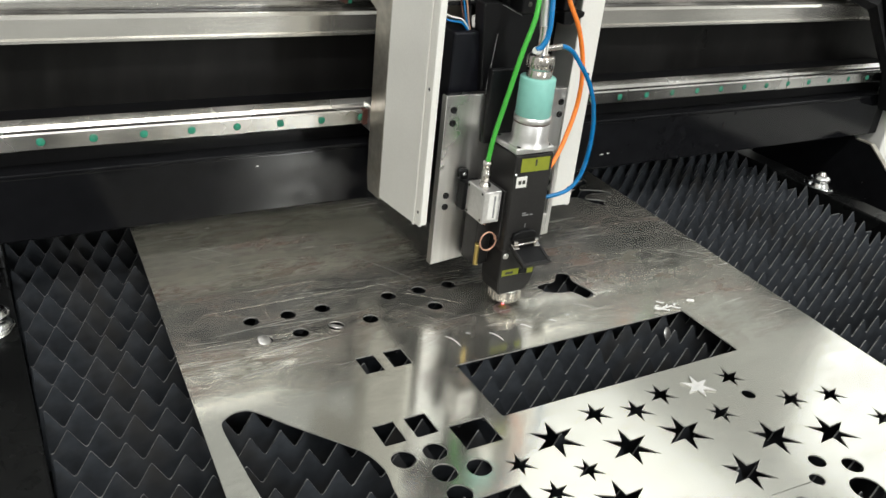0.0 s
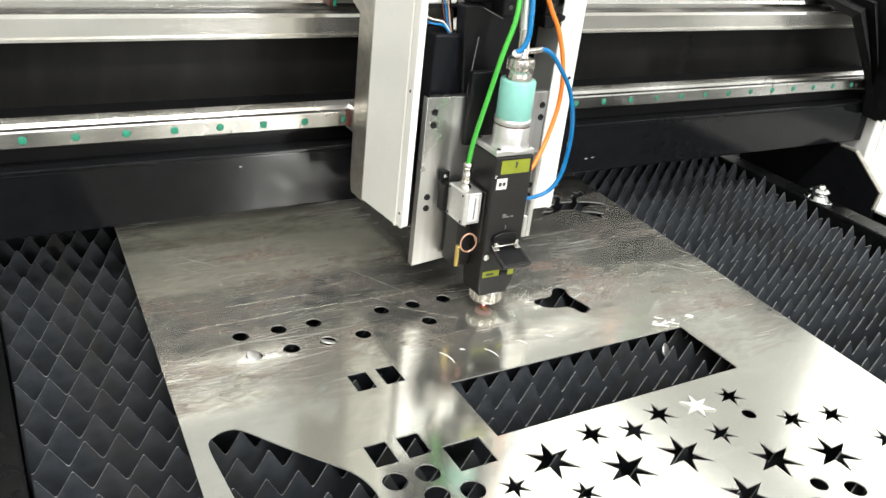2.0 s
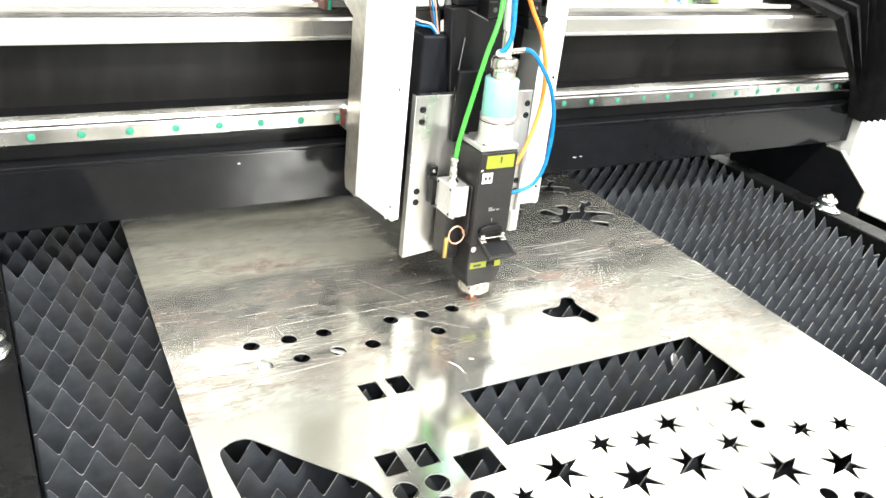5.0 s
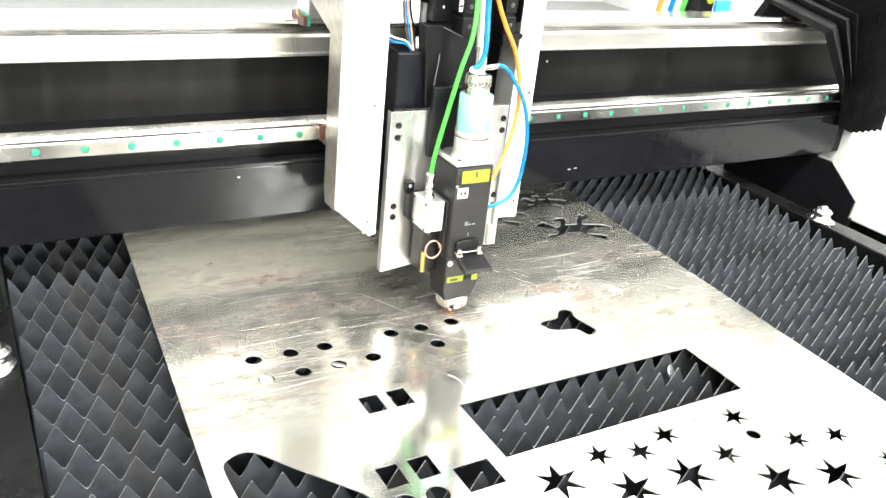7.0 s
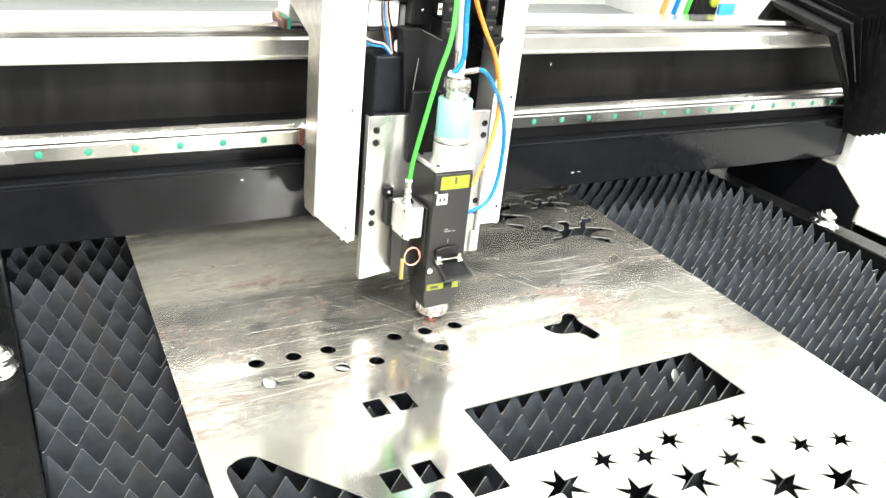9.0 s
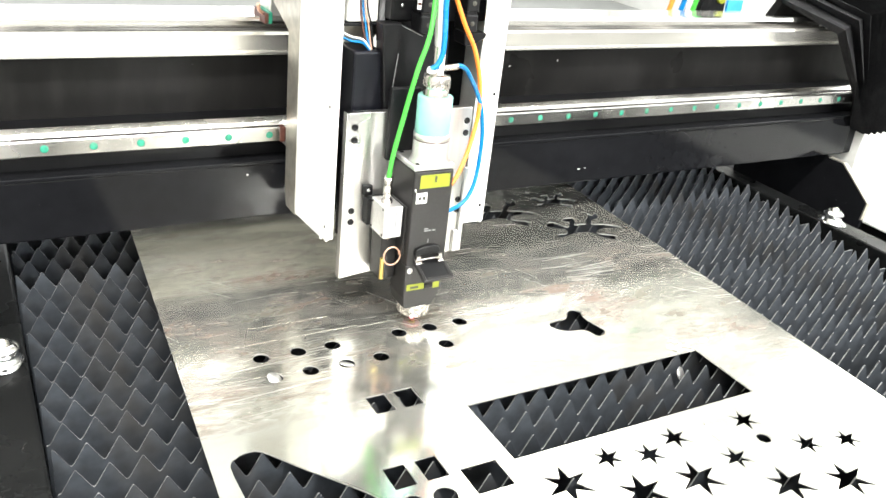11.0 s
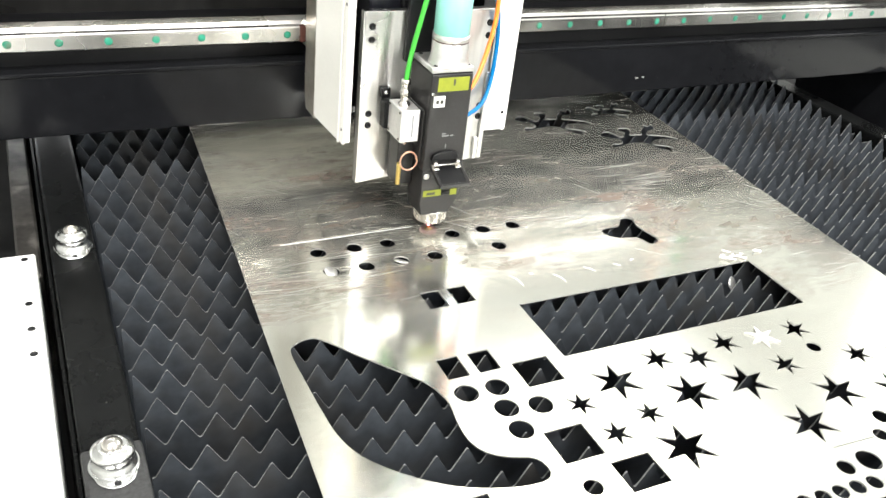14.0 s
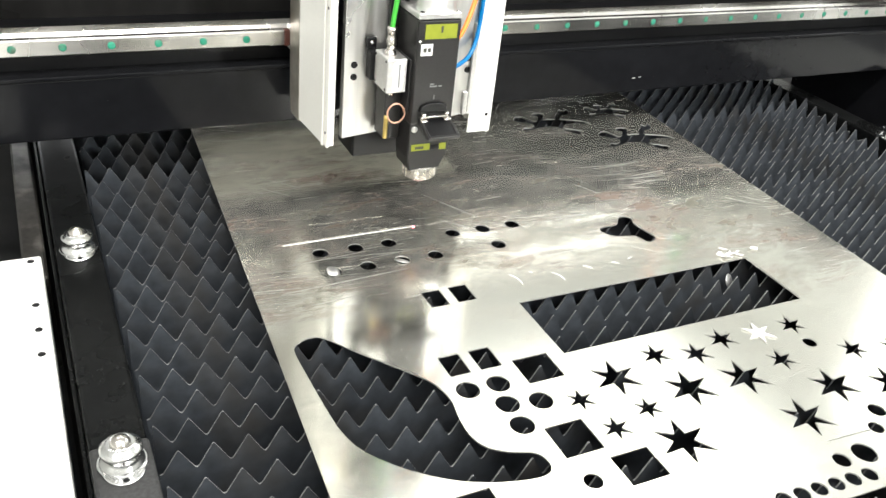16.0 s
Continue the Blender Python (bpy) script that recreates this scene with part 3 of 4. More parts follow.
def sheet():
    cu = bpy.data.curves.new("sheet_outline", "CURVE")
    cu.dimensions, cu.fill_mode, cu.extrude = "2D", "BOTH", 0.0009
    tilt = 0.0508

    def edge(x, y):
        return (x + tilt * y, y)

    outer = [edge(-0.307, -0.370), edge(0.5475, -0.403), edge(0.5475, 1.15), edge(-0.307, 1.15)]
    for loop in [outer] + sheet_loops():
        sp = cu.splines.new("POLY")
        sp.points.add(len(loop) - 1)
        for p, (u, v) in zip(sp.points, loop):
            p.co = (u, v, 0, 1)
        sp.use_cyclic_u = True
    tmp = new("sheet_outline", cu)
    dg = bpy.context.evaluated_depsgraph_get()
    me = bpy.data.meshes.new_from_object(tmp.evaluated_get(dg))
    bpy.data.objects.remove(tmp)
    me.materials.clear()
    me.materials.append(M_SHEET)
    me.materials.append(M_EDGE)
    for p in me.polygons:
        p.use_smooth = False
        p.material_index = 0 if abs(p.normal.z) > 0.5 else 1
    ob = new("metal_sheet", me)
    ob.location.z = SHEET_TOP - 0.0009
    tagged(ob, "scratched bare steel sheet with cut-out stars, squares, circles and lizards", "metal sheet")
    return ob


sheet()


def slugs():
    for x, y, rx, ry in ((-0.1945, 0.1315, 16, 20), (-0.1005, 0.1315, -18, 16)):
        ob = thing("round_offcut", cyl(0.0098, -0.0010, 0.0010), M_ALU_CAST, "shiny round steel offcut tilted in its hole", "offcut", "round offcuts")
        ob.matrix_world = pose(x, y, SHEET_TOP - 0.0014, rx, ry, 0)
    ob = thing("round_offcut", cyl(0.0098, -0.0010, 0.0010), M_ALU_CAST, "round steel offcut fallen between the slats", "offcut", "round offcuts")
    ob.matrix_world = pose(0.3431, -0.0085, 0.772, 62, 10, 20)
    so = thing("star_offcut", prism_bm(star(0, 0, 0.0205, radians(-43), 1.1), "z", -0.0008, 0.0010), M_ALU_CAST, "bright star-shaped offcut lying on the sheet", "offcut")
    so.matrix_world = pose(0.2555, -0.1489, SHEET_TOP + 0.0012, 2, -2, 0)
    rng = random.Random(4)
    for i in range(14):
        x, y = 0.372 + rng.uniform(-0.036, 0.036), 0.013 + rng.gauss(0, 0.0045)
        l, w = rng.uniform(0.006, 0.019), rng.uniform(0.0014, 0.0034)
        n = 6
        bow = rng.uniform(-0.25, 0.25) * l
        mid = [((k / (n - 1) - 0.5) * l, bow * (1 - (2 * k / (n - 1) - 1) ** 2)) for k in range(n)]
        loop = [(u, v + w / 2) for u, v in mid] + [(u, v - w / 2) for u, v in reversed(mid)]
        ob = thing("metal_sliver", prism_bm(loop, "z", 0, 0.0010), M_BRIGHT, "bright curled steel sliver lying on the sheet", "metal sliver", "slivers by the long cut-out")
        ob.matrix_world = pose(x, y, SHEET_TOP + 0.0006 + 0.0011 * (i % 4), rng.uniform(-5, 5), rng.uniform(-5, 5), rng.uniform(-45, 30))


slugs()


def marks():
    """Scribed line and pale scrape marks on the sheet."""
    top = SHEET_TOP + 0.0002
    bm = prism_bm([(-0.053, 0.2083), (0.128, 0.2094), (0.128, 0.2101), (-0.053, 0.2091)], "z", top - 0.0003, top)
    thing("scribed_line", bm, M_STRIP, "faint scribed line across the steel sheet", "scribed line")
    for x, y, l, turn in ((0.0225, 0.0470, 0.027, -76), (0.0812, 0.0370, 0.023, -70), (0.1327, 0.0440, 0.016, -54), (0.1760, 0.0430, 0.011, -40), (0.2050, 0.0480, 0.008, 15), (0.0500, 0.0560, 0.007, -30)):
        n = 7
        mid = [((i / (n - 1) - 0.5) * l, 0.12 * l * (1 - (2 * i / (n - 1) - 1) ** 2)) for i in range(n)]
        wide = [0.0006 + 0.0012 * math.sin(math.pi * (i + 0.6) / (n + 0.2)) for i in range(n)]
        loop = [(u, v + w / 2) for (u, v), w in zip(mid, wide)] + [(u, v - w / 2) for (u, v), w in reversed(list(zip(mid, wide)))]
        ob = thing("scrape_mark", prism_bm(loop, "z", -0.0003, 0.0), M_BRIGHT, "pale curved scrape mark on the steel sheet", "scrape mark", "scrape marks on the sheet")
        ob.matrix_world = pose(x, y, top, 0, 0, turn)
    for x0, y0, x1, y1, w in ((-0.246, 0.21, -0.052, 0.212, 0.0006), (-0.297, 0.14, -0.146, 0.135, 0.0005), (0.0, 0.154, 0.078, 0.084, 0.0005), (-0.027, 0.13, 0.022, 0.053, 0.0006),
                              (0.019, 0.176, 0.085, 0.123, 0.0004), (-0.012, 0.141, 0.046, 0.068, 0.0004), (-0.053, 0.288, -0.018, 0.237, 0.0005), (-0.193, 0.249, -0.082, 0.247, 0.0004),
                              (0.343, 0.273, 0.43, 0.263, 0.0005), (0.354, 0.182, 0.423, 0.169, 0.0005)):
        d = Vector((x1 - x0, y1 - y0))
        n = Vector((-d.y, d.x)).normalized() * w * 0.28
        p, q = Vector((x0, y0)), Vector((x1, y1))
        m = (p + q) / 2 + n * 2.5
        loop = [p, m - n, q, m + n]
        thing("scratch", prism_bm([(v.x, v.y) for v in loop], "z", top - 0.0003, top), M_STRIP, "long thin bright scratch in the steel sheet", "scratch", "scratches on the sheet")


marks()


# ---- gantry: rides along y; its own space starts at the nozzle's y ----
RAIL_Y = 0.247


def gantry():
    g = empty("gantry", "black cross beam with two bright linear rails above the cutting bed", "gantry")
    y = RAIL_Y
    part("beam", box_bm(-0.80, 1.45, y + 0.092, y + 0.30, 0.93, 1.0945, 0.003), M_BEAM, g)
    # blacker than the beam: the shade on the shelf is in its colour
    part("rail_shelf", box_bm(-0.75, 1.30, y + 0.0305, y + 0.0915, 0.951, 1.0050, 0.001), M_BLACK, g, "black shelf that the rail is bolted to, deepened for its shade")
    low = box_bm(-0.75, 1.257, y + 0.001, y + 0.25, 0.864, 0.9490, 0.0025, 2)
    part("lower_beam", low, M_BEAM_LOW, g, "glossy black lower beam")
    # unseen reflector, added to lighten the sheet just ahead of the beam
    part("underside", box_bm(-0.32, 0.15, y + 0.014, y + 0.24, 0.8622, 0.8638, 0.0004), M_PANEL, g, "unseen pale plate added under the lower beam to lighten the sheet")
    part("ledge", box_bm(-0.75, 1.257, y - 0.002, y + 0.045, 0.9490, 0.9545, 0.0012), M_BEAM_LOW, g)
    s = y + 0.062
    part("machined_strip", prism_bm([(s + 0.030, 1.0925), (s + 0.006, 1.0940), (s + 0.006, 1.0975), (s + 0.012, 1.0990), (s + 0.012, 1.1215), (s + 0.016, 1.1255), (s + 0.20, 1.1255), (s + 0.20, 1.0925)],
                                    "x", -0.80, 1.34), M_STRIP, g, "bright machined steel strip with stains")
    # lower rail: grooved flanks, flat front with caps
    def rail_section(yf, zc, h, depth):
        a = h / 2
        return [(yf, zc - a + 0.002), (yf, zc + a - 0.002), (yf + 0.002, zc + a), (yf + 0.010, zc + a + 0.0003), (yf + 0.013, zc + a - 0.0009), (yf + 0.016, zc + a - 0.0009), (yf + 0.019, zc + a + 0.0030),
                (yf + depth, zc + a + 0.0075), (yf + depth, zc - a + 0.001), (yf + 0.020, zc - a + 0.001), (yf + 0.017, zc - a + 0.004), (yf + 0.013, zc - a + 0.004), (yf + 0.009, zc - a), (yf + 0.002, zc - a)]

    rail = part("linear_rail", prism_bm(rail_section(y, 0.9935, 0.0225, 0.031), "x", -0.74, 1.26), M_RAIL, g, "polished linear guide rail with green caps")
    for i in range(32):
        part("cap", cyl(0.0052, -0.0009, 0.0006, (-0.699 + 0.06 * i, y, 0.9935), 20, "y", 0.0003), M_CAP, rail)
    # narrow dark band along the strip's top, ahead of the upper rail
    part("gutter", box_bm(-0.79, 1.30, s + 0.024, s + 0.0385, 1.1255, 1.1264, 0.0003), M_FRAME, g, "dark band beside the upper rail")
    part("linear_rail", prism_bm([(s + 0.040, 1.125), (s + 0.040, 1.136), (s + 0.043, 1.138), (s + 0.046, 1.1415), (s + 0.063, 1.1415), (s + 0.066, 1.138), (s + 0.069, 1.136), (s + 0.069, 1.125)],
                                 "x", -0.78, 1.20), M_RAIL, g, "polished upper guide rail")
    # worn paint: small chips on the faces
    for x, z, w, h, yy in ((0.486, 0.8905, 0.0080, 0.0012, y + 0.0006), (0.500, 0.8915, 0.0060, 0.0010, y + 0.0006), (0.366, 1.060, 0.0028, 0.0030, y + 0.0916), (0.468, 1.068, 0.0028, 0.0048, y + 0.0916),
                           (-0.131, 0.934, 0.004, 0.0016, y + 0.0006)):
        part("paint_chip", prism_bm([(x - w / 2, z - h * 0.3), (x + w * 0.2, z - h / 2), (x + w / 2, z + h * 0.1), (x + w * 0.1, z + h / 2), (x - w * 0.3, z + h * 0.3)], "y", yy - 0.0004, yy + 0.0006), M_LABEL, g)
    for x in (0.518, 0.919):
        part("rail_joint", box_bm(x - 0.0007, x + 0.0007, y - 0.0004, y + 0.006, 0.984, 1.0050), M_INK, rail)
    # out of view; added to stop window light leaking under the beam
    part("rear_skirt", box_bm(-0.70, 0.95, y + 0.302, y + 0.308, 0.842, 1.05, 0.001), M_BEAM, g)
    # far end: black bracket, white cover and folded bellows
    plate = prism_bm([(y + 0.25, 0.702), (y + 0.25, 0.8600), (y - 0.040, 0.8600), (y - 0.123, 0.797), (y - 0.119, 0.758), (y - 0.119, 0.702)], "x", 1.188, 1.198)
    br = part("end_bracket", plate, M_BEAM_LOW, g, "black plate bracket with a pale chamfered edge")
    rim = prism_bm([(y - 0.002, 0.8605), (y - 0.0405, 0.8605), (y - 0.1237, 0.7975), (y - 0.1197, 0.757), (y - 0.1168, 0.757), (y - 0.1205, 0.7965), (y - 0.0395, 0.8580), (y - 0.002, 0.8580)], "x", 1.1868, 1.1992)
    part("rim", rim, M_BACK, br)
    cov = part("end_cover", box_bm(1.260, 1.62, y - 0.02, y + 0.26, 0.702, 0.965, 0.004, 2), M_PANEL, g, "white sheet-metal end cover")
    part("screw", cyl(0.003, -0.0006, 0.0008, (1.30, y - 0.02, 0.835), 12, "y"), M_BLACK, cov)
    part("door_panel", box_bm(1.288, 1.60, y - 0.0225, y - 0.0202, 0.790, 0.905, 0.0006), M_PANEL, cov)
    part("foot_cover", box_bm(1.200, 1.62, y - 0.50, y - 0.021, 0.749, 0.757, 0.002), M_PANEL, g, "white foot cover with a screw")
    part("screw", cyl(0.004, 0.7565, 0.7578, (1.222, y - 0.15, 0), 12), M_BLACK, g)
    bel = bmesh.new()
    folds = []
    for k in range(15):
        tx = 1.0734 + (0.0, 0.033, 0.064, 0.088)[k] if k < 4 else 1.1614 + 0.0165 * (k - 3)
        tz = 1.1474 + 0.057 * (1 - math.exp(-(tx - 1.0734) / 0.085))
        bx = 1.2275 + 0.0070 * k
        wob = 0.003 * math.sin(k * 2.1)
        folds.append([(bx - 0.004, y - 0.004, 0.926), (bx - 0.030 + 0.4 * (tx - 1.0734) * 0.2, y - 0.004, 1.000), (tx + 0.014 if k else tx + 0.010, y - 0.006, tz - 0.014), (tx + 0.075, y + 0.20, tz + 0.008), (tx + 0.08, y + 0.30, 0.98)])
        folds.append([(bx, y - 0.040 + wob, 0.922 + wob * 0.5), (0.52 * bx + 0.48 * tx, y - 0.036 - wob, 1.037), (tx, y - 0.030, tz), (tx + 0.058, y + 0.20, tz + 0.022), (tx + 0.06, y + 0.31, 0.98)])
    prev = None
    for loop in folds:
        vs = [bel.verts.new(p) for p in loop]
        if prev:
            for j in range(len(vs) - 1):
                bel.faces.new((prev[j], vs[j], vs[j + 1], prev[j + 1]))
        prev = vs
    bmesh.ops.solidify(bel, geom=bel.faces[:], thickness=0.0012)
    part("bellows", bel, M_FABRIC, g, "dark folded fabric bellows over the beam end")
    # drag chain and cables behind the beam
    chain = part("cable_carrier", box_bm(1.040, 1.092, y + 0.310, y + 0.36, 1.104, 1.36, 0.004), M_BLACK, g, "black cable carrier behind the beam")
    for i, mm in enumerate((M_ORANGE, M_LABEL, M_BLUE, M_LABEL, M_GREEN, M_BLACK)):
        part("cable", hose_bm([(0.920 + 0.018 * i, y + 0.318, 1.0), (0.925 + 0.018 * i, y + 0.316, 1.116 + 0.006 * (i % 2)), (0.932 + 0.017 * i, y + 0.29, 1.24), (0.94 + 0.016 * i, y + 0.30, 1.40)], 0.0058, 8, 4), mm, chain)
    part("yellow_knob", cyl(0.013, -0.004, 0.004, (1.070, y + 0.306, 1.146), 20, "y"), M_YELLOW, chain)
    part("sticker", box_bm(1.098, 1.146, y + 0.310, y + 0.317, 1.106, 1.140), M_SIGN_BLUE, chain)
    return g


# ---- carriage: rides along the gantry ----
def carriage():
    c = empty("cutting_carriage", "white covered carriage riding on the gantry rails", "carriage")

    def side_cover(x, inner, wide):
        p = part("side_cover", prism_bm([(0.0715, 0.905), (0.0715, 1.42), (0.178, 1.42), (0.178, 0.897)], "x", x, x + 0.0025 * inner), M_WHITE, c, "white powder-coated side cover")
        part("front_flange", box_bm(min(x, x + wide * inner), max(x, x + wide * inner), 0.0545, 0.0575, 0.909, 1.42, 0.0008), M_WHITE, p)
        part("return_strip", prism_bm([(x + 0.0004 * inner, 0.0575), (x + 0.0035 * inner, 0.0575), (x + 0.0035 * inner, 0.0715), (x + 0.0004 * inner, 0.0715)], "z", 0.906, 1.42), M_WHITE, p)
        part("rib", box_bm(min(x - 0.0025 * inner, x), max(x - 0.0025 * inner, x), 0.0695, 0.0735, 0.904, 1.42, 0.0006), M_WHITE, p)
        return p

    left = side_cover(-0.111, 1, 0.0095)
    part("screw", cyl(0.0022, -0.0006, 0.0006, (-0.1106, 0.064, 1.09), 12, "x"), M_BLACK, left)
    part("screw", cyl(0.0022, -0.0006, 0.0006, (-0.1106, 0.064, 0.925), 12, "x"), M_BLACK, left)
    right = side_cover(0.133, -1, 0.036)
    part("screw", cyl(0.0025, -0.0006, 0.0006, (0.125, 0.0545, 1.10), 12, "y"), M_BLACK, right)
    part("screw", cyl(0.0025, -0.0006, 0.0006, (0.125, 0.0545, 0.935), 12, "y"), M_BLACK, right)
    section = [(0.178, 0.893), (0.178, 1.42), (0.40, 1.42), (0.40, 1.235), (0.330, 1.192), (0.222, 1.150), (0.222, 0.915), (0.216, 0.893)]
    part("back_plate", prism_bm(section, "x", -0.1115, -0.093, 0.0008), M_BACK, c, "stained bare steel carriage plate")
    part("back_plate", prism_bm(section, "x", 0.115, 0.1335, 0.0008), M_BACK, c)
    part("mount_plate", box_bm(-0.0928, 0.1148, 0.200, 0.222, 0.90, 1.42, 0.001), M_BEAM, c)
    for z in (0.9935,):
        blk = part("rail_carriage", box_bm(-0.104, 0.130, RAIL_Y - 0.022, RAIL_Y + 0.015, z - 0.019, z + 0.021, 0.002), M_ALU_CAST, c, "steel linear bearing block")
        part("wiper_seal", box_bm(-0.1125, -0.1042, RAIL_Y - 0.003, RAIL_Y + 0.008, z - 0.011, z + 0.012, 0.001), M_RED, blk, "red-brown wiper seal")
    tb = part("rail_carriage", box_bm(-0.096, 0.135, 0.350, 0.398, 1.1420, 1.172, 0.002), M_ALU_CAST, c)
    part("wiper_seal", box_bm(-0.102, -0.096, 0.336, 0.392, 1.134, 1.151, 0.001), M_CAP, tb, "green end seal")
    part("wiper_seal", box_bm(-0.108, -0.102, 0.336, 0.392, 1.134, 1.149, 0.001), M_RED, tb, "red end seal")
    part("grease_nipple", hose_bm([(-0.106, 0.348, 1.147), (-0.114, 0.344, 1.153), (-0.117, 0.34, 1.163)], 0.0028, 8, 5), M_COPPER, tb)
    # z-drive: motor, screw cover and brackets between the covers
    z = part("drive_motor", box_bm(-0.078, -0.029, 0.072, 0.124, 1.060, 1.157, 0.003, 2), M_MOTOR, c, "dark blue-black servo motor")
    part("motor_flange", box_bm(-0.080, -0.027, 0.070, 0.1245, 1.040, 1.060, 0.002), M_MOTOR, z)
    part("motor_plug", hose_bm([(-0.0440, 0.088, 1.158), (-0.0390, 0.092, 1.168), (-0.0300, 0.096, 1.164)], 0.0052, 10, 5), M_LABEL, z, "pale plastic cable plug")
    for i, mm in enumerate((M_RED, M_BLUE, M_COPPER, M_BLACK)):
        part("wire", hose_bm([(-0.0530 + 0.002 * i, 0.084, 1.156), (-0.0570 + 0.003 * i, 0.086, 1.166), (-0.0600 + 0.004 * i, 0.092, 1.185), (-0.0620 + 0.003 * i, 0.098, 1.215), (-0.06 + 0.002 * i, 0.11, 1.30)], 0.0013, 6, 6), mm, z)
    part("wire", hose_bm([(-0.0530, 0.082, 1.156), (-0.0640, 0.081, 1.166), (-0.0780, 0.082, 1.168), (-0.0895, 0.086, 1.172)], 0.0015, 6, 6), M_BLUE, z)
    part("wire", hose_bm([(-0.0510, 0.083, 1.156), (-0.0620, 0.083, 1.169), (-0.0780, 0.084, 1.173), (-0.0895, 0.088, 1.178)], 0.0013, 6, 6), M_LABEL, z)
    part("terminal_plate", box_bm(-0.088, -0.026, 0.1205, 0.1245, 1.157, 1.42, 0.0006), M_BACK, c, "dull grey plate behind the motor")
    # thin dark strip directly below the white box
    part("drive_bracket", box_bm(-0.086, -0.030, 0.096, 0.120, 1.1835, 1.1870, 0.0006), M_BLACK, c)
    wb = part("white_box", box_bm(-0.079, -0.0365, 0.098, 0.120, 1.188, 1.300, 0.002), M_LABEL, c, "white terminal box with a dark cable across it")
    part("dark_cable", hose_bm([(-0.087, 0.092, 1.232), (-0.068, 0.093, 1.226), (-0.046, 0.092, 1.228), (-0.033, 0.09, 1.240), (-0.030, 0.09, 1.40)], 0.0042, 10, 6), M_BLACK, wb)
    part("terminal", box_bm(-0.0345, -0.0285, 0.094, 0.102, 1.186, 1.216, 0.001), M_GREY_INK, wb)
    part("screw_cover", prism_bm([(-0.0330, 1.045), (-0.0460, 1.1935), (-0.0200, 1.1935), (0.0110, 1.1800), (0.0500, 1.1790), (0.0540, 1.045)], "y", 0.062, 0.0850, 0.0015), M_BLACK, c, "black plastic cover in front of the lifting screw")
    part("cover_tongue", box_bm(-0.0385, 0.004, 0.0385, 0.0480, 1.022, 1.118, 0.0012), M_BLACK, c, "black lower lip of the cover in front of the plate")
    # two thin pale lines on the cover, one along its sloping top edge
    part("cover_crease", prism_bm([(-0.0310, 1.079), (-0.0300, 1.079), (-0.0219, 1.156), (-0.0228, 1.156)], "y", 0.0612, 0.0619), M_GREY_INK, c, "thin pale line on the black cover")
    part("cover_scuff", prism_bm([(-0.0200, 1.1918), (0.0100, 1.1788), (0.0100, 1.1775), (-0.0200, 1.1908)], "y", 0.0612, 0.0619), M_GREY_INK, c)
    for x0, x1, zlow in ((-0.0025, 0.0175, 1.1840), (0.0615, 0.0800, 1.1860)):
        ch = part("drag_chain", box_bm(x0 + 0.0015, x1 - 0.0015, 0.0475, 0.0720, zlow + 0.001, 1.42, 0.001), M_BLACK, c, "black plastic drag chain")
        for k in range(9):
            zz = zlow + 0.0255 * k
            link = part("link", box_bm(x0, x1, 0.0450, 0.0745, zz, zz + 0.0225, 0.0022, 2), M_BLACK, ch)
            part("link_pin", cyl(0.0032, -0.0006, 0.0008, ((x0 + x1) / 2 + 0.001, 0.0450, zz + 0.0112), 14, "y"), M_INK, link)
    part("chain_foot", prism_bm([(0.0620, 1.1850), (0.0950, 1.1850), (0.0945, 1.1795), (0.0760, 1.1690), (0.0640, 1.1690)], "y", 0.0450, 0.0745, 0.0008), M_BLACK, c)
    lab = part("chain_label", box_bm(-0.0085, -0.0030, 0.0470, 0.0480, 1.214, 1.228), M_LABEL, c, "small red and white sticker")
    part("print_bar", box_bm(-0.0080, -0.0035, 0.0466, 0.0469, 1.2195, 1.2225), M_RED, lab)
    part("cover_upper", box_bm(-0.0300, 0.1145, 0.0745, 0.1240, 1.1940, 1.42, 0.002), M_BLACK, c)
    part("fixing_screw", cyl(0.0026, -0.0006, 0.0010, (-0.0150, 0.0745, 1.214), 14, "y"), M_ZINC, c)
    part("backing", box_bm(-0.0925, 0.1145, 0.125, 0.199, 0.93, 1.42, 0.001), M_BLACK, c, "dark inner face between the covers")
    part("slide_base", box_bm(-0.07, 0.07, 0.066, 0.125, 0.884, 1.04, 0.002), M_BLACK, c)
    return c


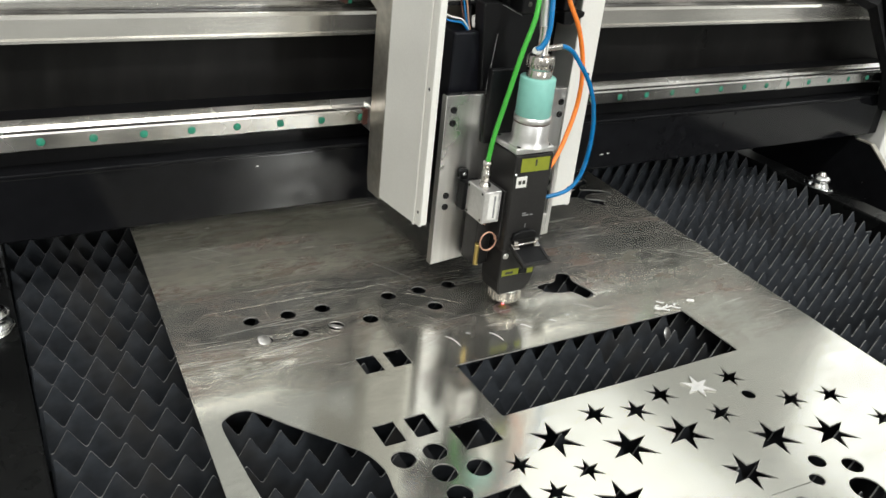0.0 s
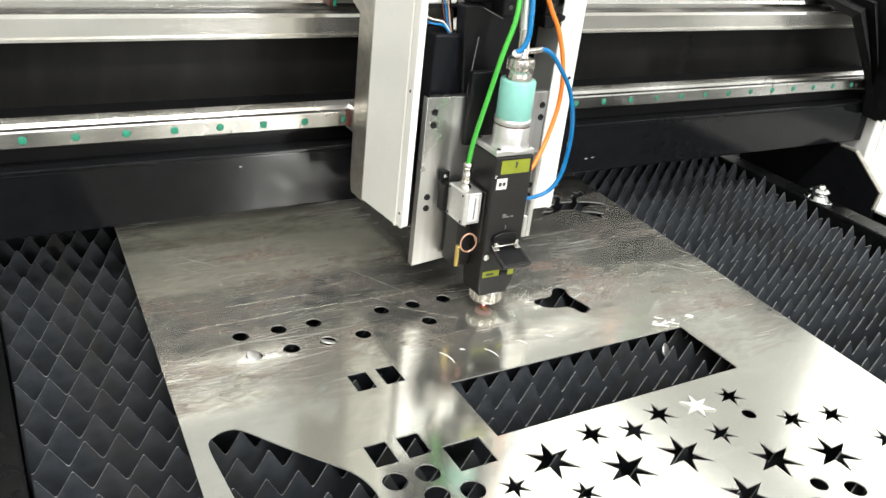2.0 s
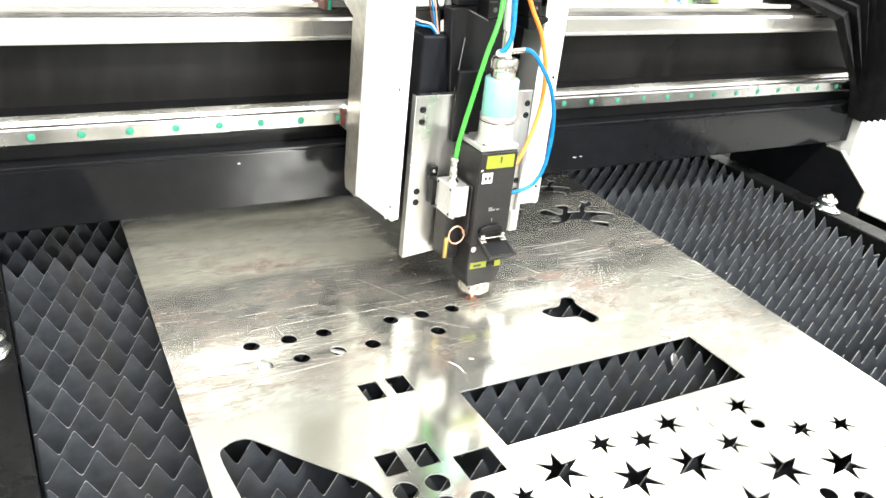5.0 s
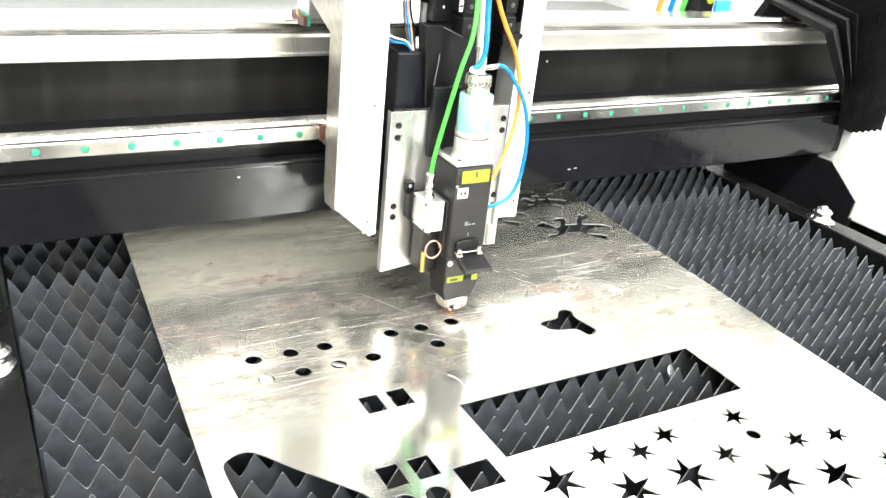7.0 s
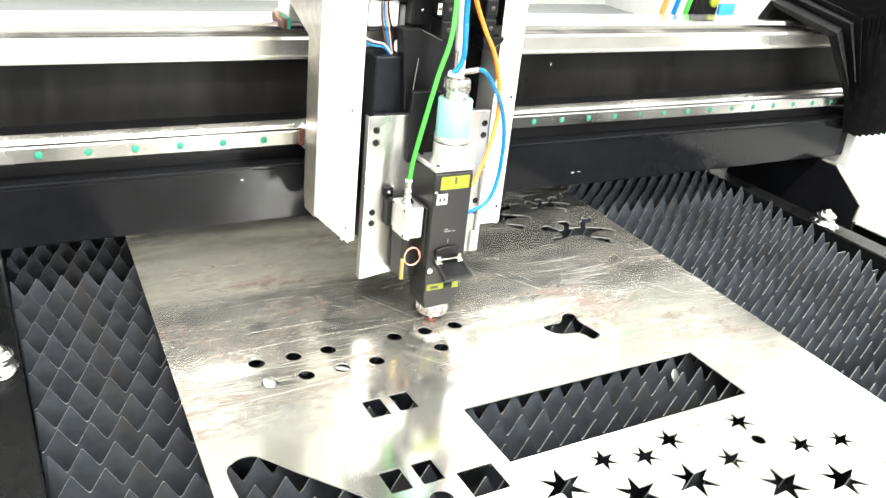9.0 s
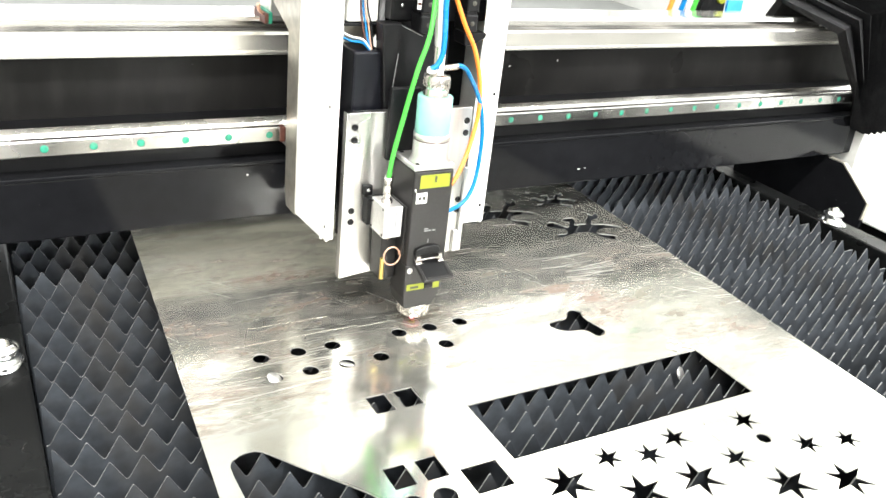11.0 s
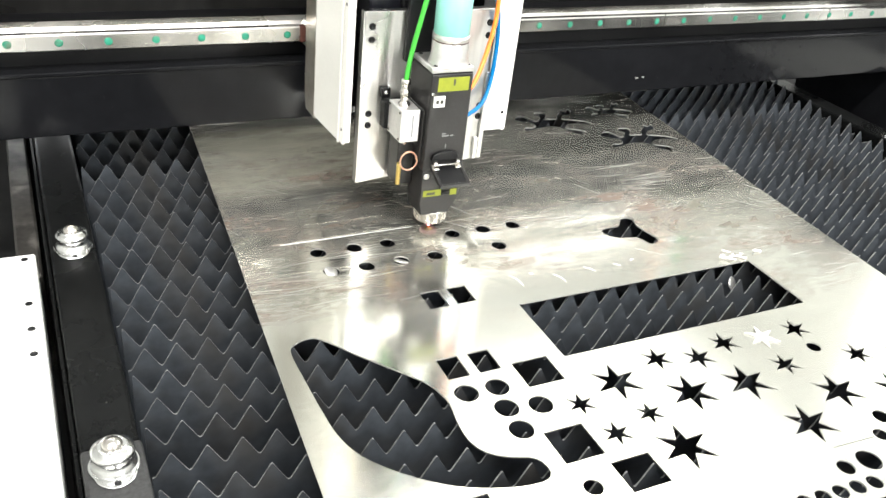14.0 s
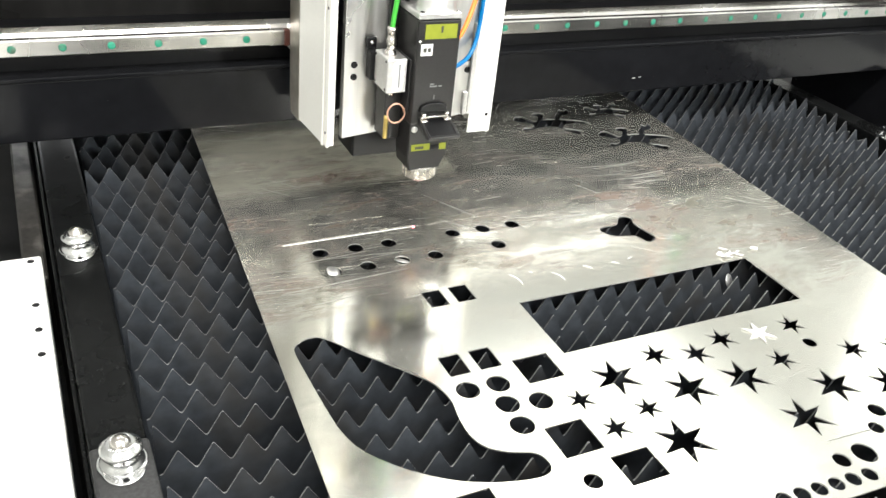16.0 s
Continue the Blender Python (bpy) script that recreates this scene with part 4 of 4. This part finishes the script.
# ---- cutting head: rides on the carriage and lifts ----
def cutting_head():
    h = empty("cutting_head", "black laser cutting head with a teal collar on an aluminium plate", "cutting head")
    plate = part("mounting_plate", prism_bm([(-0.0930, 0.851), (-0.0930, 1.085), (0.0900, 1.085), (0.0900, 0.872), (0.030, 0.864)], "y", 0.049, 0.0605, 0.0006), M_ALU, h, "brushed aluminium mounting plate")
    for x, z in ((-0.0815, 1.0665), (-0.0815, 1.0495), (-0.0800, 0.9510), (-0.0800, 0.9350), (0.0830, 1.0665), (0.0830, 1.0495), (0.0830, 0.9510), (0.0830, 0.9350)):
        part("bolt", turned_bm([(0, 0.0004), (0.0024, 0.0004), (0.0024, 0.0012), (0.0043, 0.0012), (0.0045, -0.001)], (x, 0.049, z), 16, "y"), M_BLACK, plate)
    strip = part("edge_strip", box_bm(0.0860, 0.0935, 0.0440, 0.0485, 0.872, 1.0, 0.001), M_ALU_CAST, plate)
    part("clip", box_bm(0.0790, 0.0858, 0.0435, 0.0488, 0.872, 0.905, 0.001), M_ALU_CAST, plate)
    # optical body
    body = part("body", box_bm(-0.0268, 0.0302, -0.0195, 0.0440, 0.894, 1.0262, 0.0018, 2), M_HEAD, h)
    part("back_block", box_bm(-0.0240, 0.0270, 0.0440, 0.0492, 0.90, 1.02, 0.001), M_HEAD, body)
    part("side_step", box_bm(-0.0295, -0.0266, -0.010, 0.040, 0.905, 0.975, 0.001), M_HEAD, body)
    low = part("lower_body", prism_bm([(-0.0268, 0.894), (0.0302, 0.894), (0.0295, 0.8600), (0.0275, 0.8455), (0.0225, 0.836), (0.0185, 0.828), (-0.0235, 0.828), (-0.0268, 0.8455)], "y", -0.0190, 0.0230, 0.0012), M_HEAD, h)
    part("warning_label", box_bm(-0.0230, 0.0030, -0.0196, -0.0189, 0.8560, 0.8650), M_YELLOW, low, "yellow warning label")
    part("warning_label", box_bm(0.0165, 0.0262, -0.0196, -0.0189, 0.8550, 0.8640), M_YELLOW, low)
    part("latch_slot", box_bm(0.0034, 0.0162, -0.0208, -0.0189, 0.8565, 0.8625, 0.0005), M_BLACK, low)
    part("label_print", box_bm(-0.0180, -0.0060, -0.0200, -0.0195, 0.8585, 0.8618), M_INK, low)
    lens = part("round_port", cyl(0.0042, -0.0012, 0.0012, (-0.0205, -0.0190, 0.8860), 20, "y"), M_ALU_CAST, low)
    lab = part("top_label", box_bm(-0.0175, 0.0250, -0.0201, -0.0190, 1.0035, 1.0215), M_YELLOW, body, "olive yellow label with a dark arrow")
    part("arrow", prism_bm([(0.0030, 1.0190), (0.0060, 1.0190), (0.0055, 1.0110), (0.0035, 1.0110)], "y", -0.0206, -0.0201), M_INK, lab)
    ce = part("approval_label", box_bm(-0.0215, -0.0060, -0.0201, -0.0190, 0.9830, 0.9975), M_LABEL, body, "small white label with dark print")
    for x in (-0.0185, -0.0125):
        part("print_bar", box_bm(x, x + 0.0042, -0.0205, -0.0201, 0.9875, 0.9925), M_INK, ce)
    for x, z, w in ((-0.0050, 0.9450, 0.0055), (-0.0050, 0.9420, 0.0100), (0.0070, 0.9420, 0.0045)):
        part("print_bar", box_bm(x, x + w, -0.0199, -0.0193, z, z + 0.0018), M_GREY_INK, body)
    part("print_bar", box_bm(0.0015, 0.0027, -0.0199, -0.0193, 0.9255, 0.9310), M_GREY_INK, body)
    part("bezel", prism_bm([(-0.0180, 0.9105), (-0.0160, 0.9185), (-0.0060, 0.9220), (0.0100, 0.9220), (0.0190, 0.9185), (0.0205, 0.9105)], "y", -0.0245, -0.0193, 0.0008), M_BLACK, body)
    for s in (-0.022, 0.0255):
        part("body_screw", cyl(0.0022, -0.0008, 0.0008, (s - 0.001, -0.0195, 1.0005 if s < 0 else 0.9005), 14, "y"), M_ZINC, body)
    # protective-glass drawer: hinged frame standing out
    dr = part("drawer", box_bm(-0.0170, 0.0270, -0.0570, -0.0195, 0.8845, 0.8885, 0.0008), M_HEAD, h, "flat black protective-glass drawer frame")
    dr.matrix_basis = Matrix.Translation((0, -0.0195, 0.9015)) @ Matrix.Rotation(radians(22), 4, "X") @ Matrix.Translation((0, 0.0195, -0.8885))
    part("drawer_pane", box_bm(-0.0125, 0.0225, -0.0525, -0.0235, 0.8886, 0.8892), M_BLACK, dr)
    for s in (-0.0125, 0.0195):
        cl = part("clasp", box_bm(s - 0.0045, s + 0.0045, -0.0300, -0.0190, 0.8895, 0.8925, 0.0008), M_CHROME, dr, "small chrome clasp")
        part("clasp_lip", box_bm(s - 0.0030, s + 0.0030, -0.0245, -0.0205, 0.8925, 0.8985, 0.0008), M_CHROME, cl)
    for x0, x1, y0, y1 in ((-0.0170, -0.0130, -0.0570, -0.0195), (0.0230, 0.0270, -0.0570, -0.0195), (-0.0130, 0.0230, -0.0570, -0.0530)):
        part("drawer_rim", box_bm(x0, x1, y0, y1, 0.8886, 0.8902, 0.0005), M_HEAD, dr)
    part("clasp_rod", cyl(0.0014, -0.0165, 0.0200, (0, -0.0250, 0.8945), 10, "x"), M_CHROME, dr)
    # nozzle
    noz = part("nozzle_holder", turned_bm([(0.0, 0.830), (0.0205, 0.830), (0.0212, 0.8285), (0.0212, 0.8135), (0.0200, 0.8120), (0.0165, 0.8110), (0.0130, 0.8090), (0, 0.8090)], segs=40), M_CHROME, h, "knurled nickel nozzle ring")
    for i in range(18):
        a = 2 * math.pi * i / 18
        bm = box_bm(-0.0012, 0.0012, -0.0008, 0.0008, 0.8140, 0.8275, 0.0003)
        bmesh.ops.transform(bm, matrix=Matrix.Rotation(a, 4, "Z") @ Matrix.Translation((0, -0.0214, 0)), verts=bm.verts[:])
        part("grip", bm, M_CHROME, noz)
    part("ceramic", turned_bm([(0, 0.8095), (0.0125, 0.8092), (0.0105, 0.8060), (0, 0.8060)], segs=28), M_TINT, noz, "nozzle rim coloured pink for the pilot beam's light")
    part("tip", turned_bm([(0, 0.8062), (0.0058, 0.8060), (0.0035, 0.8028), (0.0008, 0.8026), (0, 0.8030)], segs=24), M_BRASS, noz, "copper-coloured nozzle tip")
    # collimator on top
    fl = part("top_flange", box_bm(-0.0270, 0.0300, -0.0190, 0.0420, 1.0268, 1.0345, 0.0012), M_ALU_CAST, h, "bright aluminium flange with screws")
    for x, y in ((-0.0200, -0.0125), (0.0240, -0.0125), (-0.0200, 0.0340), (0.0240, 0.0340)):
        part("screw", cyl(0.0030, 1.034, 1.0356, (x, y, 0), 14), M_BLACK, fl)
    cx, cy = 0.0028, 0.0
    col = part("collar", turned_bm([(0.0262, 1.0345), (0.0245, 1.038), (0.0232, 1.0425), (0.0230, 1.0620), (0.0224, 1.0627), (0.0224, 1.0642), (0.0234, 1.0648), (0.0234, 1.0715), (0, 1.0715)], (cx, cy, 0), 36), M_ALU_CAST, h)
    part("ring_line", turned_bm([(0.0226, 1.0627), (0.0227, 1.0627), (0.0227, 1.0642), (0.0226, 1.0642)], (cx, cy, 0), 36), M_RED, col)
    part("sleeve", turned_bm([(0.0218, 1.0715), (0.0222, 1.0722), (0.0222, 1.1180), (0.0214, 1.1190), (0, 1.1190)], (cx, cy, 0), 36), M_TEAL, h, "pale teal plastic sleeve")
    con = part("fibre_connector", turned_bm([(0.0158, 1.1190), (0.0158, 1.1270), (0.0150, 1.1278), (0.0150, 1.1292), (0.0164, 1.1300), (0.0164, 1.1440), (0.0145, 1.1458), (0.0110, 1.1462), (0.0072, 1.148), (0.0072, 1.180), (0, 1.180)], (cx, cy, 0), 32), M_CHROME, h, "knurled nickel fibre connector")
    for i in range(20):
        a = 2 * math.pi * i / 20
        bm = box_bm(-0.0007, 0.0007, -0.0005, 0.0005, 1.1312, 1.1430, 0.0002)
        bmesh.ops.transform(bm, matrix=Matrix.Translation((cx, cy, 0)) @ Matrix.Rotation(a, 4, "Z") @ Matrix.Translation((0, -0.0165, 0)), verts=bm.verts[:])
        part("grip", bm, M_CHROME, con)
    part("fibre_cable", hose_bm([(cx, cy, 1.172), (0.004, cy + 0.006, 1.20), (0.006, cy + 0.014, 1.26), (0.008, cy + 0.02, 1.42)], 0.0072, 12, 6), M_ALU_CAST, con, "grey armoured fibre cable")
    part("elbow", hose_bm([(0.006, cy, 1.153), (0.020, cy, 1.154), (0.030, cy, 1.155)], 0.0040, 10, 5), M_CHROME, con)
    part("elbow", hose_bm([(-0.001, cy, 1.153), (-0.009, cy - 0.006, 1.152), (-0.013, cy - 0.008, 1.154)], 0.0046, 10, 5), M_LABEL, con)
    # sensor amplifier box
    bx = part("amplifier_box", box_bm(-0.0590, -0.0325, -0.0085, 0.0330, 0.9330, 0.9765, 0.0015, 2), M_ALU_CAST, h, "silver aluminium amplifier box")
    part("nameplate", box_bm(-0.0515, -0.0385, -0.0091, -0.0084, 0.9380, 0.9720), M_LABEL, bx)
    part("nameplate_print", box_bm(-0.0440, -0.0415, -0.0094, -0.0090, 0.9400, 0.9700), M_GREY_INK, bx)
    for yy, zz in ((-0.004, 0.937), (-0.004, 0.9725), (0.0285, 0.937), (0.0285, 0.9725)):
        part("screw", cyl(0.0018, -0.0008, 0.0008, (-0.0590, yy, zz), 10, "x"), M_BLACK, bx)
    soc = part("socket", turned_bm([(0.0075, 0.9765), (0.0075, 0.980), (0.0052, 0.981), (0.0052, 0.986), (0.0062, 0.987), (0.0062, 0.997), (0.0052, 0.998), (0.0052, 1.004), (0.0062, 1.005), (0.0062, 1.011), (0, 1.011)], (-0.0480, 0.0100, 0), 20), M_CHROME, bx)
    part("bracket", box_bm(-0.0640, -0.0350, 0.0330, 0.0485, 0.935, 0.972, 0.001), M_BLACK, bx)
    part("bracket_ear", box_bm(-0.0665, -0.0540, 0.0410, 0.0485, 0.974, 0.988, 0.001), M_BLACK, bx)
    part("bracket_screw", cyl(0.0028, -0.001, 0.002, (-0.0605, 0.0410, 0.982), 14, "y"), M_ZINC, bx)
    part("bracket_arm", box_bm(-0.0500, -0.0272, 0.012, 0.0440, 0.862, 0.9325, 0.0015), M_HEAD, h)
    ring = []
    for i in range(23):
        a = 2 * math.pi * i / 20
        ring.append((-0.0405 + 0.0115 * math.cos(a), 0.0000 - 0.0006 * i * 0.3, 0.9030 + 0.0125 * math.sin(a)))
    wire = part("coil_wire", hose_bm(ring, 0.0011, 8, 3), M_COPPER, h, "coiled copper-pink sensor wire")
    part("wire_plug", turned_bm([(0, 0.926), (0.0035, 0.926), (0.0035, 0.933), (0, 0.933)], (-0.0465, 0.004, 0), 14), M_ZINC, wire)
    part("brass_connector", hose_bm([(-0.0490, 0.0080, 0.8960), (-0.0490, 0.0080, 0.8760), (-0.0500, 0.0060, 0.8660)], 0.0032, 10, 4), M_BRASS, h, "small brass cable connector")
    # hoses
    part("green_hose", hose_bm([(-0.0480, 0.0100, 1.009), (-0.0455, 0.0080, 1.04), (-0.0380, 0.0020, 1.092), (-0.0270, -0.002, 1.15), (-0.0138, 0.0, 1.190), (-0.0050, 0.010, 1.225), (0.0, 0.02, 1.28), (0.004, 0.03, 1.42)], 0.0031, 12, 8), M_GREEN, h, "bright green signal hose")
    def swung(points, ax, ay):
        return [(px - ax, py - ay, pz) for px, py, pz in points]

    orange = part("orange_hose", hose_bm(swung([(0.0290, -0.006, 0.9965), (0.043, -0.003, 1.0025), (0.068, 0.010, 1.030), (0.0855, 0.018, 1.076), (0.0850, 0.02, 1.122), (0.0700, 0.02, 1.168), (0.048, 0.02, 1.204), (0.0300, 0.022, 1.245), (0.024, 0.026, 1.30), (0.022, 0.03, 1.42)],
                                               0.029, -0.006), 0.0030, 12, 8), M_ORANGE, h, "orange gas hose in a loose curve")
    blue = part("blue_hose", hose_bm(swung([(0.0285, 0.007, 0.9530), (0.055, 0.004, 0.9525), (0.083, 0.0, 0.962), (0.1010, 0.0, 0.990), (0.1040, 0.0, 1.048), (0.0890, 0.0, 1.098), (0.0610, 0.001, 1.136), (0.044, 0.001, 1.151), (0.029, 0.003, 1.155)],
                                           0.029, 0.004), 0.0029, 12, 8), M_BLUE, h, "blue air hose in a loop")
    part("blue_hose", hose_bm([(-0.0120, -0.008, 1.154), (-0.0050, -0.009, 1.1585), (0.0005, -0.009, 1.168), (0.0030, -0.008, 1.182), (0.0045, -0.004, 1.205), (0.0050, 0.0, 1.230), (0.0060, 0.005, 1.30), (0.007, 0.01, 1.42)], 0.0034, 12, 8), M_BLUE, h)
    return h, orange, blue


GANTRY, CARRIAGE = gantry(), carriage()
HEAD, ORANGE_HOSE, BLUE_HOSE = cutting_head()
RISING_LINE = thing("scribed_line", prism_bm([(-0.2385, 0.2056), (-0.053, 0.2080), (-0.053, 0.2089), (-0.2385, 0.2078)], "z", -0.0009, 0.0), M_BRIGHT,
                 "bright line on the sheet that is raised into view", "scribed line")
SPOT = thing("laser_spot", cyl(0.0016, 0.0, 0.0004), M_SPOT, "small red pilot laser spot on the sheet", "laser spot")


def motions():
    """The gantry creeps away, then the carriage creeps along it, then the head lifts."""
    def place(t):
        y = 0.1055 + 0.0187 * min(t, 5.45)
        x = 0.1352 - 0.0190 * max(0.0, min(t, 15.25) - 5.40)
        return x, min(y, 0.2072), 0.0

    lifts = {15.3: 0.008, 15.5: 0.035, 15.7: 0.058, 15.85: 0.068, 16.0: 0.0705}
    times = [0.0, 1.5, 3.0, 4.5, 5.2, 5.6, 6.5, 8.0, 9.5, 11.0, 12.5, 14.0, 15.0, 15.2, 15.3, 15.5, 15.7, 15.85, 16.0]
    walk(GANTRY, [(t, pose(0, place(t)[1], 0)) for t in times])
    walk(CARRIAGE, [(t, pose(place(t)[0], place(t)[1], 0)) for t in times])
    walk(HEAD, [(t, pose(place(t)[0], place(t)[1], lifts.get(t, 0.0))) for t in times])
    # the two hoses swing back as the carriage travels
    walk(BLUE_HOSE, [(t, pose(0.029, 0.004, 0, 0, 0, a)) for t, a in ((0.0, 1), (4.0, 7), (7.5, 13), (10.0, 22), (12.5, 28), (14.5, 35), (16.0, 36))])
    walk(ORANGE_HOSE, [(t, pose(0.029, -0.006, 0, 0, 0, a)) for t, a in ((0.0, 0), (4.0, 1), (7.5, 3), (10.0, 5), (12.5, 8), (14.5, 12), (16.0, 12))])
    # strip raised through the sheet's surface, so that the line grows visible
    walk(RISING_LINE, [(t, pose(0, 0, SHEET_TOP + h)) for t, h in ((0.0, -0.0003), (12.8, -0.0003), (13.4, -0.0001), (14.0, 0.0001), (15.0, 0.0004), (16.0, 0.0005))])
    walk(SPOT, [(t, pose(place(t)[0], place(t)[1], SHEET_TOP + 0.0002)) for t in times])


motions()
